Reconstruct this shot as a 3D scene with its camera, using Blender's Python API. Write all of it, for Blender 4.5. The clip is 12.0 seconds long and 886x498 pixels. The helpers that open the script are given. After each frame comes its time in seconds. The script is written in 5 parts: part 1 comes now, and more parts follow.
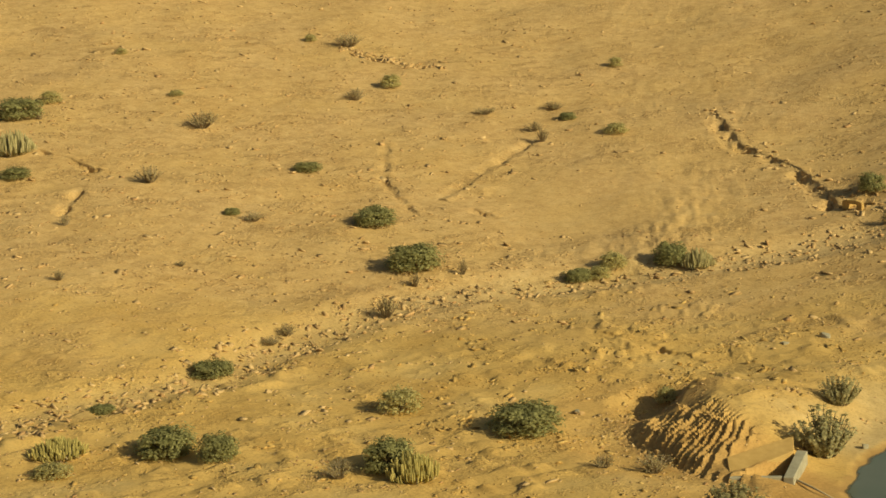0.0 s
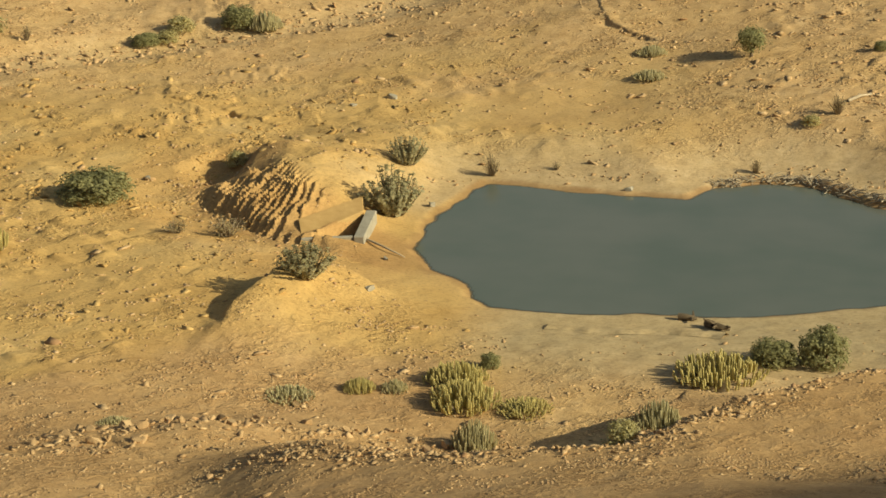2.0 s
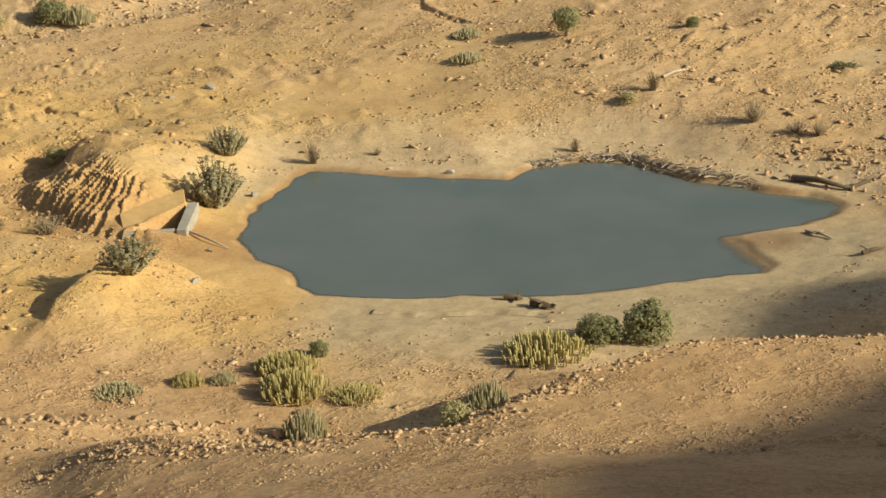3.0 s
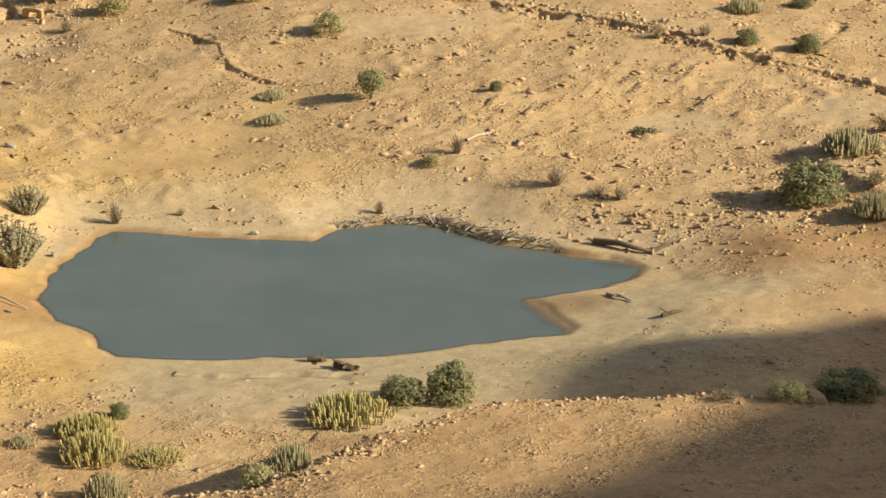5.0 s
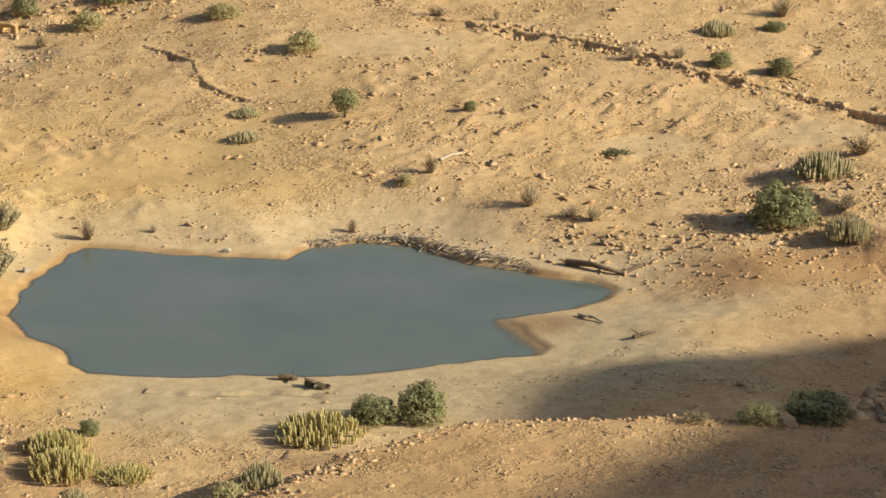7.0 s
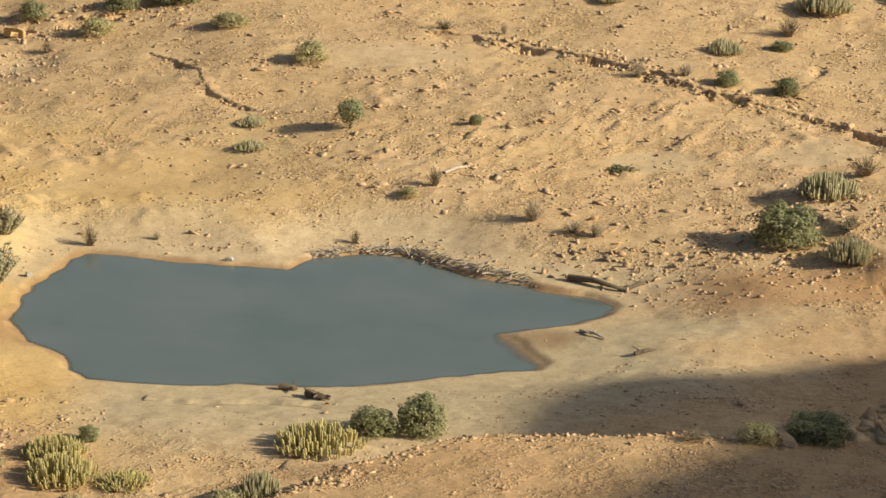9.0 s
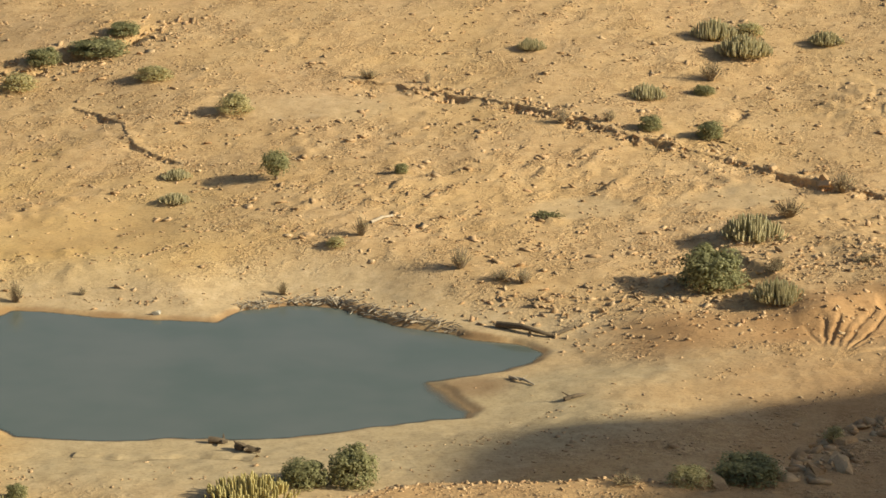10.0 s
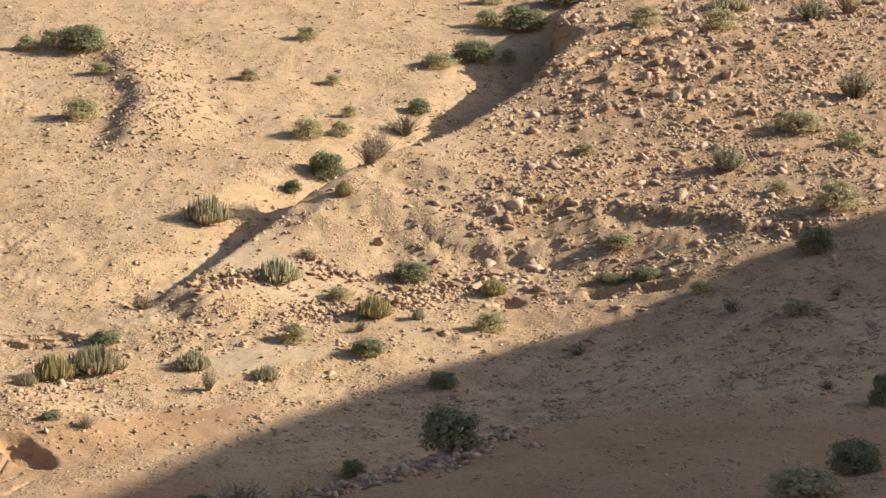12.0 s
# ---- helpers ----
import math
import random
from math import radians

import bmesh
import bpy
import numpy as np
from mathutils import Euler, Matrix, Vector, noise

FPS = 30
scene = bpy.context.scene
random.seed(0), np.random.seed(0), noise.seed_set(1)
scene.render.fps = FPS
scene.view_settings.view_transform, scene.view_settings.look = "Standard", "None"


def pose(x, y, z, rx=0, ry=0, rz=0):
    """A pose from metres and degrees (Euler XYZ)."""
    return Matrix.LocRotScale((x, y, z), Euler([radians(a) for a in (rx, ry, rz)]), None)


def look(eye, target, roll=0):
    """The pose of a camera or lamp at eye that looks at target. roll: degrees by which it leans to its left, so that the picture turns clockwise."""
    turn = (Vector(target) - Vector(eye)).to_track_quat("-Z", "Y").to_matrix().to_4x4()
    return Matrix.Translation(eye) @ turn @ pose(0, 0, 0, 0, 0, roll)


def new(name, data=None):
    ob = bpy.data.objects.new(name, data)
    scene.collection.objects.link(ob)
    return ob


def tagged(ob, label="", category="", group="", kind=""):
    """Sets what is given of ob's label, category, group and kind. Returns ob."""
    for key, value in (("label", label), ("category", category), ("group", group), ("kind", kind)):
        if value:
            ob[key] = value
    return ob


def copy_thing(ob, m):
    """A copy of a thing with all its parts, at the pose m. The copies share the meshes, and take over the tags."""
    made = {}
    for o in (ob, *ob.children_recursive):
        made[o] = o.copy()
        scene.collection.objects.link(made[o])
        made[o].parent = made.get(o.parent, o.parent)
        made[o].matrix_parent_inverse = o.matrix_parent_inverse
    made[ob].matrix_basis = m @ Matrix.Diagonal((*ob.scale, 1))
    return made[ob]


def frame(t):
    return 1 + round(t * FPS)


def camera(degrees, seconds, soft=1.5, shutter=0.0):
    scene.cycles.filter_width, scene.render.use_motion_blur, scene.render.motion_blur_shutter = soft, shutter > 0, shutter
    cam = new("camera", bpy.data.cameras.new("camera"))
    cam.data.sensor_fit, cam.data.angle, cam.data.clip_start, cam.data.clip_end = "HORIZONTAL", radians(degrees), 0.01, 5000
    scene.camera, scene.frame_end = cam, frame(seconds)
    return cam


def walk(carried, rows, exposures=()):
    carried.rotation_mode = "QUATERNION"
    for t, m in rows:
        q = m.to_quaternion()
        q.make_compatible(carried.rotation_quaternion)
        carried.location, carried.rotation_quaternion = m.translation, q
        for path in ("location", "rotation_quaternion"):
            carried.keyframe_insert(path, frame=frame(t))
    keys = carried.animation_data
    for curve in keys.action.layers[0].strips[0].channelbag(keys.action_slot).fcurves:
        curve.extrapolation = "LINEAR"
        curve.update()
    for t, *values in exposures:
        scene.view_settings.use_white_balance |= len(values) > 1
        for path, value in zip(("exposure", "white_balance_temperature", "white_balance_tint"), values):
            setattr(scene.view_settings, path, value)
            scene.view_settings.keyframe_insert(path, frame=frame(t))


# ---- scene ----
from collections import namedtuple

# ---- camera: it stands on the hillside and turns: seconds, pan to the right, tilt, lean (degrees) ----
TURNS = [
    (0.0, -22.457, -11.088, -2.997),
    (0.5, -20.301, -14.943, -3.213),
    (1.0, -16.989, -16.802, -3.494),
    (1.5, -12.901, -17.712, -2.185),
    (2.0, -10.567, -17.993, -1.201),
    (2.5, -8.801, -17.457, -1.305),
    (3.0, -5.505, -18.502, -1.810),
    (3.5, -4.308, -17.678, -0.700),
    (3.7, -3.711, -17.139, -0.925),
    (5.3, 0.383, -16.882, 0.369),
    (5.5, 0.000, -17.000, 0.402),
    (6.0, -0.307, -18.041, 0.446),
    (6.5, 0.350, -17.136, 0.619),
    (7.0, 0.950, -16.340, 0.940),
    (7.2, 1.242, -16.131, 1.439),
    (8.8, 1.561, -16.304, 1.900),
    (9.0, 0.859, -15.986, 2.081),
    (9.5, 1.122, -15.250, 1.168),
    (10.0, 2.886, -14.583, 1.465),
    (10.5, 6.678, -14.291, 1.721),
    (11.0, 9.315, -14.247, 2.285),
    (11.5, 17.427, -12.838, 1.967),
    (12.0, 27.430, -10.001, 1.461),
]
cam = camera(24.0, 12.0, soft=1.6)


def turned(pan, tilt, lean):
    return Matrix.Translation((0, 0, 27.0)) @ Euler((radians(90 + tilt), 0, radians(-pan))).to_matrix().to_4x4() @ pose(0, 0, 0, 0, 0, lean)


walk(cam, [(t, turned(a, b, c)) for t, a, b, c in TURNS],
     exposures=[(0.0, -0.07, 8300, -14), (1.0, -0.05, 7800, -14), (1.5, 0.07, 7000, -9), (2.0, 0.17, 6850, -6), (2.5, 0.28, 6500, -2), (3.0, 0.37, 6050, 2), (3.5, 0.43, 6150, 2),
                (5.5, 0.57, 5950, 4), (7.0, 0.57, 5900, 4), (9.0, 0.55, 5850, 4), (9.5, 0.5, 6300, 1), (10.5, 0.48, 6050, 4), (11.5, 0.49, 5850, 10), (12.0, 0.79, 5300, 13)])


# ---- world, sun ----
SUN_AZ, SUN_EL = 102.0, 26.0      # where the sun stands: degrees from +y towards +x, and over the horizon
world = bpy.data.worlds.new("sky")
scene.world = world
world.use_nodes = True
wn = world.node_tree
sky = wn.nodes.new("ShaderNodeTexSky")
sky.sky_type, sky.sun_disc = "NISHITA", False
sky.sun_elevation, sky.sun_rotation = radians(SUN_EL), radians(SUN_AZ)
sky.dust_density = 4.0
wn.links.new(sky.outputs[0], wn.nodes["Background"].inputs[0])
wn.nodes["Background"].inputs[1].default_value = 0.059
sun = new("sun", bpy.data.lights.new("sun", "SUN"))
sun.data.energy, sun.data.angle, sun.data.color = 4.75, radians(0.4), (1.0, 0.85, 0.62)
_a, _e = radians(SUN_AZ), radians(SUN_EL)
sun.matrix_world = look((math.sin(_a) * math.cos(_e) * 90, math.cos(_a) * math.cos(_e) * 90, 27 + math.sin(_e) * 90), (0, 0, 27))

# ---- materials ----
def material(name, rough=0.9, metal=0.0):
    m = bpy.data.materials.new(name)
    m.use_nodes = True
    n = m.node_tree.nodes
    n["Principled BSDF"].inputs["Roughness"].default_value = rough
    n["Principled BSDF"].inputs["Metallic"].default_value = metal
    n["Principled BSDF"].inputs["Specular IOR Level"].default_value = 0.25
    return m, n, m.node_tree.links, n["Principled BSDF"]


def noise_node(n, l, size, detail=4.0, rough=0.6, stretch=(1, 1, 1)):
    """Noise on the thing's own coordinates, in bumps of size metres."""
    co, mp, tx = n.new("ShaderNodeTexCoord"), n.new("ShaderNodeMapping"), n.new("ShaderNodeTexNoise")
    mp.inputs["Scale"].default_value = tuple(s / size for s in stretch)
    tx.inputs["Scale"].default_value = 1.0
    tx.inputs["Detail"].default_value, tx.inputs["Roughness"].default_value = detail, rough
    l.new(co.outputs["Object"], mp.inputs["Vector"])
    l.new(mp.outputs[0], tx.inputs["Vector"])
    return tx.outputs["Fac"]


def streak_node(n, l, size, long, turn, detail=2.0, rough=0.55):
    """Noise drawn out along one direction of the plan, turn degrees from the x axis."""
    co, mp, tx = n.new("ShaderNodeTexCoord"), n.new("ShaderNodeMapping"), n.new("ShaderNodeTexNoise")
    mp.vector_type = "TEXTURE"
    mp.inputs["Rotation"].default_value = (0, 0, math.radians(turn))
    mp.inputs["Scale"].default_value = (size * long, size, size)
    tx.inputs["Scale"].default_value = 1.0
    tx.inputs["Detail"].default_value, tx.inputs["Roughness"].default_value = detail, rough
    l.new(co.outputs["Object"], mp.inputs["Vector"])
    l.new(mp.outputs[0], tx.inputs["Vector"])
    return tx.outputs["Fac"]


def ramp(n, l, fac, stops):
    r = n.new("ShaderNodeValToRGB")
    e = r.color_ramp.elements
    while len(e) < len(stops):
        e.new(0.5)
    for k, (p, c) in enumerate(stops):
        e[k].position, e[k].color = p, (*c, 1)
    l.new(fac, r.inputs[0])
    return r.outputs[0]


def blend(n, l, fac, a, b, how="MIX"):
    m = n.new("ShaderNodeMix")
    m.data_type, m.blend_type = "RGBA", how
    for sock, v in ((m.inputs["Factor"], fac), (m.inputs[6], a), (m.inputs[7], b)):
        if isinstance(v, (int, float)):
            sock.default_value = v
        elif isinstance(v, tuple):
            sock.default_value = (*v, 1)
        else:
            l.new(v, sock)
    return m.outputs[2]


def bump(n, l, b, fac, strength, depth, before=None):
    k = n.new("ShaderNodeBump")
    k.inputs["Strength"].default_value, k.inputs["Distance"].default_value = strength, depth
    l.new(fac, k.inputs["Height"])
    if before is not None:
        l.new(before, k.inputs["Normal"])
    l.new(k.outputs[0], b.inputs["Normal"])
    return k.outputs[0]


def ground_material():
    m, n, l, b = material("desert_soil", 0.95)
    at = n.new("ShaderNodeAttribute")
    at.attribute_name = "soil"
    sep = n.new("ShaderNodeSeparateColor")
    l.new(at.outputs["Color"], sep.inputs[0])
    wide, mid, fine = noise_node(n, l, 5.0, 5), noise_node(n, l, 0.7, 5, 0.7), noise_node(n, l, 0.16, 4, 0.75)
    sand = ramp(n, l, wide, [(0.3, (0.52, 0.33, 0.125)), (0.55, (0.60, 0.40, 0.165)), (0.75, (0.62, 0.44, 0.21))])
    gravel = ramp(n, l, mid, [(0.3, (0.41, 0.265, 0.14)), (0.5, (0.55, 0.37, 0.205)), (0.7, (0.65, 0.465, 0.28))])
    crust = ramp(n, l, mid, [(0.3, (0.46, 0.345, 0.20)), (0.55, (0.56, 0.43, 0.26)), (0.75, (0.63, 0.505, 0.335))])
    rust = ramp(n, l, wide, [(0.3, (0.37, 0.205, 0.088)), (0.7, (0.48, 0.295, 0.14))])
    c = blend(n, l, sep.outputs[0], gravel, sand)
    c = blend(n, l, sep.outputs[1], c, crust)
    mud = ramp(n, l, mid, [(0.3, (0.42, 0.325, 0.185)), (0.7, (0.54, 0.43, 0.26))])
    c = blend(n, l, at.outputs["Alpha"], c, mud)
    c = blend(n, l, sep.outputs[2], c, rust)
    speck = ramp(n, l, fine, [(0.32, (0.55, 0.50, 0.46)), (0.5, (0.98, 0.98, 0.98)), (0.7, (1.12, 1.10, 1.06))])
    c = blend(n, l, 0.55, c, speck, "MULTIPLY")
    rubble = streak_node(n, l, 0.2, 1.35, 20, 3.0, 0.65)
    patch = ramp(n, l, streak_node(n, l, 1.5, 1.8, 52, 5.0, 0.68), [(0.46, (0.02, 0.02, 0.02)), (0.57, (1, 1, 1))])
    grit = n.new("ShaderNodeAttribute")
    grit.attribute_name = "coarse"
    stony = n.new("ShaderNodeMath")
    stony.operation = "MULTIPLY"
    l.new(grit.outputs["Fac"], stony.inputs[0])
    l.new(patch, stony.inputs[1])
    # the lows between the clods are darkened in the colour, as small shadows
    c = blend(n, l, stony.outputs[0], c, blend(n, l, 1.0, c, ramp(n, l, rubble, [(0.38, (0.76, 0.72, 0.69)), (0.54, (1.06, 1.05, 1.04))]), "MULTIPLY"))
    wet = n.new("ShaderNodeAttribute")
    wet.attribute_name = "damp"
    c = blend(n, l, wet.outputs["Fac"], c, (0.25, 0.145, 0.07))
    l.new(c, b.inputs["Base Color"])
    clod = ramp(n, l, rubble, [(0.44, (0, 0, 0)), (0.58, (1, 1, 1))])
    heights = []
    for f, g in ((clod, patch), (fine, grit.outputs["Fac"])):
        k = n.new("ShaderNodeMath")
        k.operation = "MULTIPLY"
        l.new(f, k.inputs[0])
        l.new(g, k.inputs[1])
        heights.append(k.outputs[0])
    k = n.new("ShaderNodeMath")
    k.operation = "MULTIPLY"
    l.new(heights[0], k.inputs[0])
    l.new(grit.outputs["Fac"], k.inputs[1])
    k = bump(n, l, b, k.outputs[0], 1.0, 0.06)
    bump(n, l, b, heights[1], 0.9, 0.05, k)
    return m


def stone_material(name, dark, pale, rust=(0.40, 0.20, 0.09)):
    m, n, l, b = material(name, 0.9)
    geo, ob = n.new("ShaderNodeNewGeometry"), n.new("ShaderNodeObjectInfo")
    add = n.new("ShaderNodeMath")
    add.operation = "ADD"
    l.new(geo.outputs["Random Per Island"], add.inputs[0])
    l.new(ob.outputs["Random"], add.inputs[1])
    wrap = n.new("ShaderNodeMath")
    wrap.operation = "FRACT"
    l.new(add.outputs[0], wrap.inputs[0])
    c = ramp(n, l, wrap.outputs[0], [(0.0, dark), (0.55, tuple((p + q) / 2 for p, q in zip(dark, pale))), (0.85, pale), (1.0, rust)])
    fine = noise_node(n, l, 0.12, 4, 0.7)
    c = blend(n, l, 0.5, c, ramp(n, l, fine, [(0.3, (0.6, 0.58, 0.55)), (0.65, (1.1, 1.1, 1.1))]), "MULTIPLY")
    l.new(c, b.inputs["Base Color"])
    bump(n, l, b, fine, 0.6, 0.02)
    return m


def leaf_material(name, dark, pale, size=0.3, see_through=0.33):
    m, n, l, b = material(name, 0.7)
    geo = n.new("ShaderNodeNewGeometry")
    c = ramp(n, l, geo.outputs["Random Per Island"], [(0.0, dark), (1.0, pale)])
    c = blend(n, l, 0.5, c, ramp(n, l, noise_node(n, l, size), [(0.3, (0.8, 0.8, 0.8)), (0.7, (1.25, 1.2, 1.12))]), "MULTIPLY")
    l.new(c, b.inputs["Base Color"])
    thin = n.new("ShaderNodeBsdfTranslucent")
    l.new(c, thin.inputs[0])
    mix = n.new("ShaderNodeMixShader")
    mix.inputs[0].default_value = see_through
    l.new(b.outputs[0], mix.inputs[1])
    l.new(thin.outputs[0], mix.inputs[2])
    l.new(mix.outputs[0], n["Material Output"].inputs[0])
    return m


def plain_material(name, dark, pale, size, rough=0.9, depth=0.02, stretch=(1, 1, 1)):
    m, n, l, b = material(name, rough)
    f = noise_node(n, l, size, 5, 0.65, stretch)
    l.new(ramp(n, l, f, [(0.3, dark), (0.7, pale)]), b.inputs["Base Color"])
    bump(n, l, b, f, 0.5, depth)
    return m


def water_material():
    m, n, l, b = material("pond_water", 0.1)
    b.inputs["Specular IOR Level"].default_value = 0.5
    b.inputs["IOR"].default_value = 1.33
    f = noise_node(n, l, 7.0, 3)
    l.new(ramp(n, l, f, [(0.35, (0.120, 0.140, 0.122)), (0.65, (0.152, 0.162, 0.146))]), b.inputs["Base Color"])
    bump(n, l, b, noise_node(n, l, 0.22, 3, 0.5, (1, 2.2, 1)), 0.10, 0.02)
    deep = n.new("ShaderNodeAttribute")
    deep.attribute_name = "murk"
    clear, mix = n.new("ShaderNodeBsdfTransparent"), n.new("ShaderNodeMixShader")
    clear.inputs[0].default_value = (0.95, 0.93, 0.88, 1)
    l.new(deep.outputs["Fac"], mix.inputs[0])
    l.new(clear.outputs[0], mix.inputs[1])
    l.new(b.outputs[0], mix.inputs[2])
    l.new(mix.outputs[0], n["Material Output"].inputs[0])
    return m


SOIL, WATER = ground_material(), water_material()
ROCK = stone_material("sandstone", (0.42, 0.275, 0.145), (0.62, 0.44, 0.255), (0.46, 0.27, 0.14))
HILL_ROCK = stone_material("brown_sandstone", (0.42, 0.28, 0.165), (0.64, 0.455, 0.28), (0.46, 0.275, 0.15))
CLOD = stone_material("sand_clods", (0.42, 0.27, 0.105), (0.60, 0.41, 0.18), (0.50, 0.33, 0.14))
CONCRETE = plain_material("concrete", (0.29, 0.265, 0.22), (0.42, 0.385, 0.32), 0.4)
RENDER_SAND = plain_material("sand_coated_masonry", (0.42, 0.27, 0.11), (0.54, 0.36, 0.16), 0.5)
BARK = plain_material("bark", (0.10, 0.075, 0.05), (0.22, 0.17, 0.12), 0.08, 0.95, 0.02, (1, 1, 0.3))
DRY_WOOD = plain_material("dry_twigs", (0.22, 0.17, 0.115), (0.38, 0.31, 0.22), 0.1)
LEAF_DARK = leaf_material("thorn_leaves", (0.255, 0.25, 0.125), (0.43, 0.42, 0.225), 0.3, 0.5)
LEAF_OLIVE = leaf_material("olive_leaves", (0.42, 0.385, 0.19), (0.64, 0.58, 0.33), 0.3, 0.5)
LEAF_GREY = leaf_material("grey_green_leaves", (0.34, 0.32, 0.19), (0.54, 0.50, 0.33), 0.3, 0.5)
LEAF_DRY = leaf_material("dry_leaves", (0.36, 0.30, 0.17), (0.56, 0.47, 0.29), 0.3, 0.5)
SPURGE = leaf_material("spurge_stems", (0.42, 0.38, 0.22), (0.66, 0.60, 0.38), 0.5, 0.35)
SPURGE_GOLD = leaf_material("yellow_spurge_stems", (0.44, 0.385, 0.165), (0.70, 0.61, 0.28), 0.5, 0.35)
# the water's edge, going round
POND = [(-16.5, 81.6), (-16.5, 86.3), (-15.1, 91.6), (-12.5, 91.2), (-9.1, 90.4), (-5.7, 90.2), (-4.5, 92.0),
        (-2.5, 93.0), (0.1, 92.7), (1.2, 91.3), (3.7, 89.2), (5.6, 88.1), (7.6, 87.3), (8.8, 86.1), (8.5, 84.6),
        (6.9, 83.4), (5.8, 82.7), (3.5, 81.7), (4.6, 80.3), (5.4, 78.2), (5.0, 77.3), (2.6, 76.6), (0.4, 75.6),
        (-1.8, 74.9), (-3.9, 74.5), (-6.1, 74.6), (-10.3, 74.2), (-12.2, 74.8), (-13.1, 75.8), (-13.7, 77.4),
        (-15.4, 78.8)]


def smooth(a, b, v):
    u = np.clip((v - a) / (b - a), 0, 1)
    return u * u * (3 - 2 * u)


SLOPES = np.random.RandomState(1).uniform(0, 2 * np.pi, (256, 256))
SLOPE_X, SLOPE_Y = np.cos(SLOPES).ravel(), np.sin(SLOPES).ravel()


def grain(x, y, size, seed=0):
    """Smooth noise from -1 to 1, one bump per size metres."""
    u, v = x / size + 37.7 * seed, y / size - 19.3 * seed
    i, j = np.floor(u), np.floor(v)
    fu, fv = u - i, v - j
    i, j = i.astype(np.int32) + 17 * seed, j.astype(np.int32) + 41 * seed
    wu, wv = fu * fu * fu * (fu * (fu * 6 - 15) + 10), fv * fv * fv * (fv * (fv * 6 - 15) + 10)
    rows = []
    for dj in (0, 1):
        low = ((j + dj) & 255) << 8
        a, b = low | (i & 255), low | ((i + 1) & 255)
        p = SLOPE_X[a] * fu + SLOPE_Y[a] * (fv - dj)
        q = SLOPE_X[b] * (fu - 1) + SLOPE_Y[b] * (fv - dj)
        rows.append(p + wu * (q - p))
    return (rows[0] + wv * (rows[1] - rows[0])) * 1.5


def clouds(x, y, size, octaves, seed=0):
    return sum(grain(x, y, size / 2 ** k, seed + 3 * k) / 2 ** k for k in range(octaves)) / 1.6


def along(x, y, line):
    """Distance to a line of plan points, side (+ to its left), and how far along it (0 to 1)."""
    best, side, run = np.full(x.shape, 1e9), np.zeros(x.shape), np.zeros(x.shape)
    n = len(line) - 1
    for k in range(n):
        (ax, ay), (bx, by) = line[k][:2], line[k + 1][:2]
        dx, dy = bx - ax, by - ay
        u = np.clip(((x - ax) * dx + (y - ay) * dy) / (dx * dx + dy * dy), 0, 1)
        d = np.hypot(x - ax - u * dx, y - ay - u * dy)
        near = d < best
        best = np.where(near, d, best)
        side = np.where(near, np.sign(dx * (y - ay) - dy * (x - ax)), side)
        run = np.where(near, (k + u) / n, run)
    return best, side, run


def shore(x, y):
    """Distance to the water's edge, negative over the water."""
    d, _, _ = along(x, y, POND + POND[:1])
    inside = np.zeros(x.shape, bool)
    for (ax, ay), (bx, by) in zip(POND, POND[1:] + POND[:1]):
        inside ^= ((ay > y) != (by > y)) & (x < (bx - ax) * (y - ay) / (by - ay + 1e-12) + ax)
    return np.where(inside, -d, d)


def eased(v, xs, ys, width):
    """A line through points with its corners rounded over width."""
    return sum(np.interp(v + width * k, xs, ys) for k in (-1, -0.7, -0.35, 0, 0.35, 0.7, 1)) / 7


# edge of the near spur, its inner side to the right of the line
SPUR = [(-24, 48), (-18.3, 50.2), (-14.5, 50.0), (-11.3, 48.4), (-8.9, 47.9), (-7.5, 48.5), (-6.1, 48.5), (-4.75, 48.4), (-4.0, 49.3), (-3.4, 50.3), (-2.6, 51.4),
        (-1.6, 52.9), (0.3, 54.7), (2.4, 56.1), (5.2, 56.4), (7.7, 56.7), (10.2, 56.6), (13.0, 57.6), (15.4, 61.7), (18.3, 64.0),
        (20.9, 64.7), (23.9, 67.8), (30.3, 68.3), (38.7, 71.1), (60, 74)]


TONGUE = [(-3.75, 49.4), (-3.95, 50.9), (-3.62, 54.6), (-3.33, 59.0), (-2.9, 64.2)]


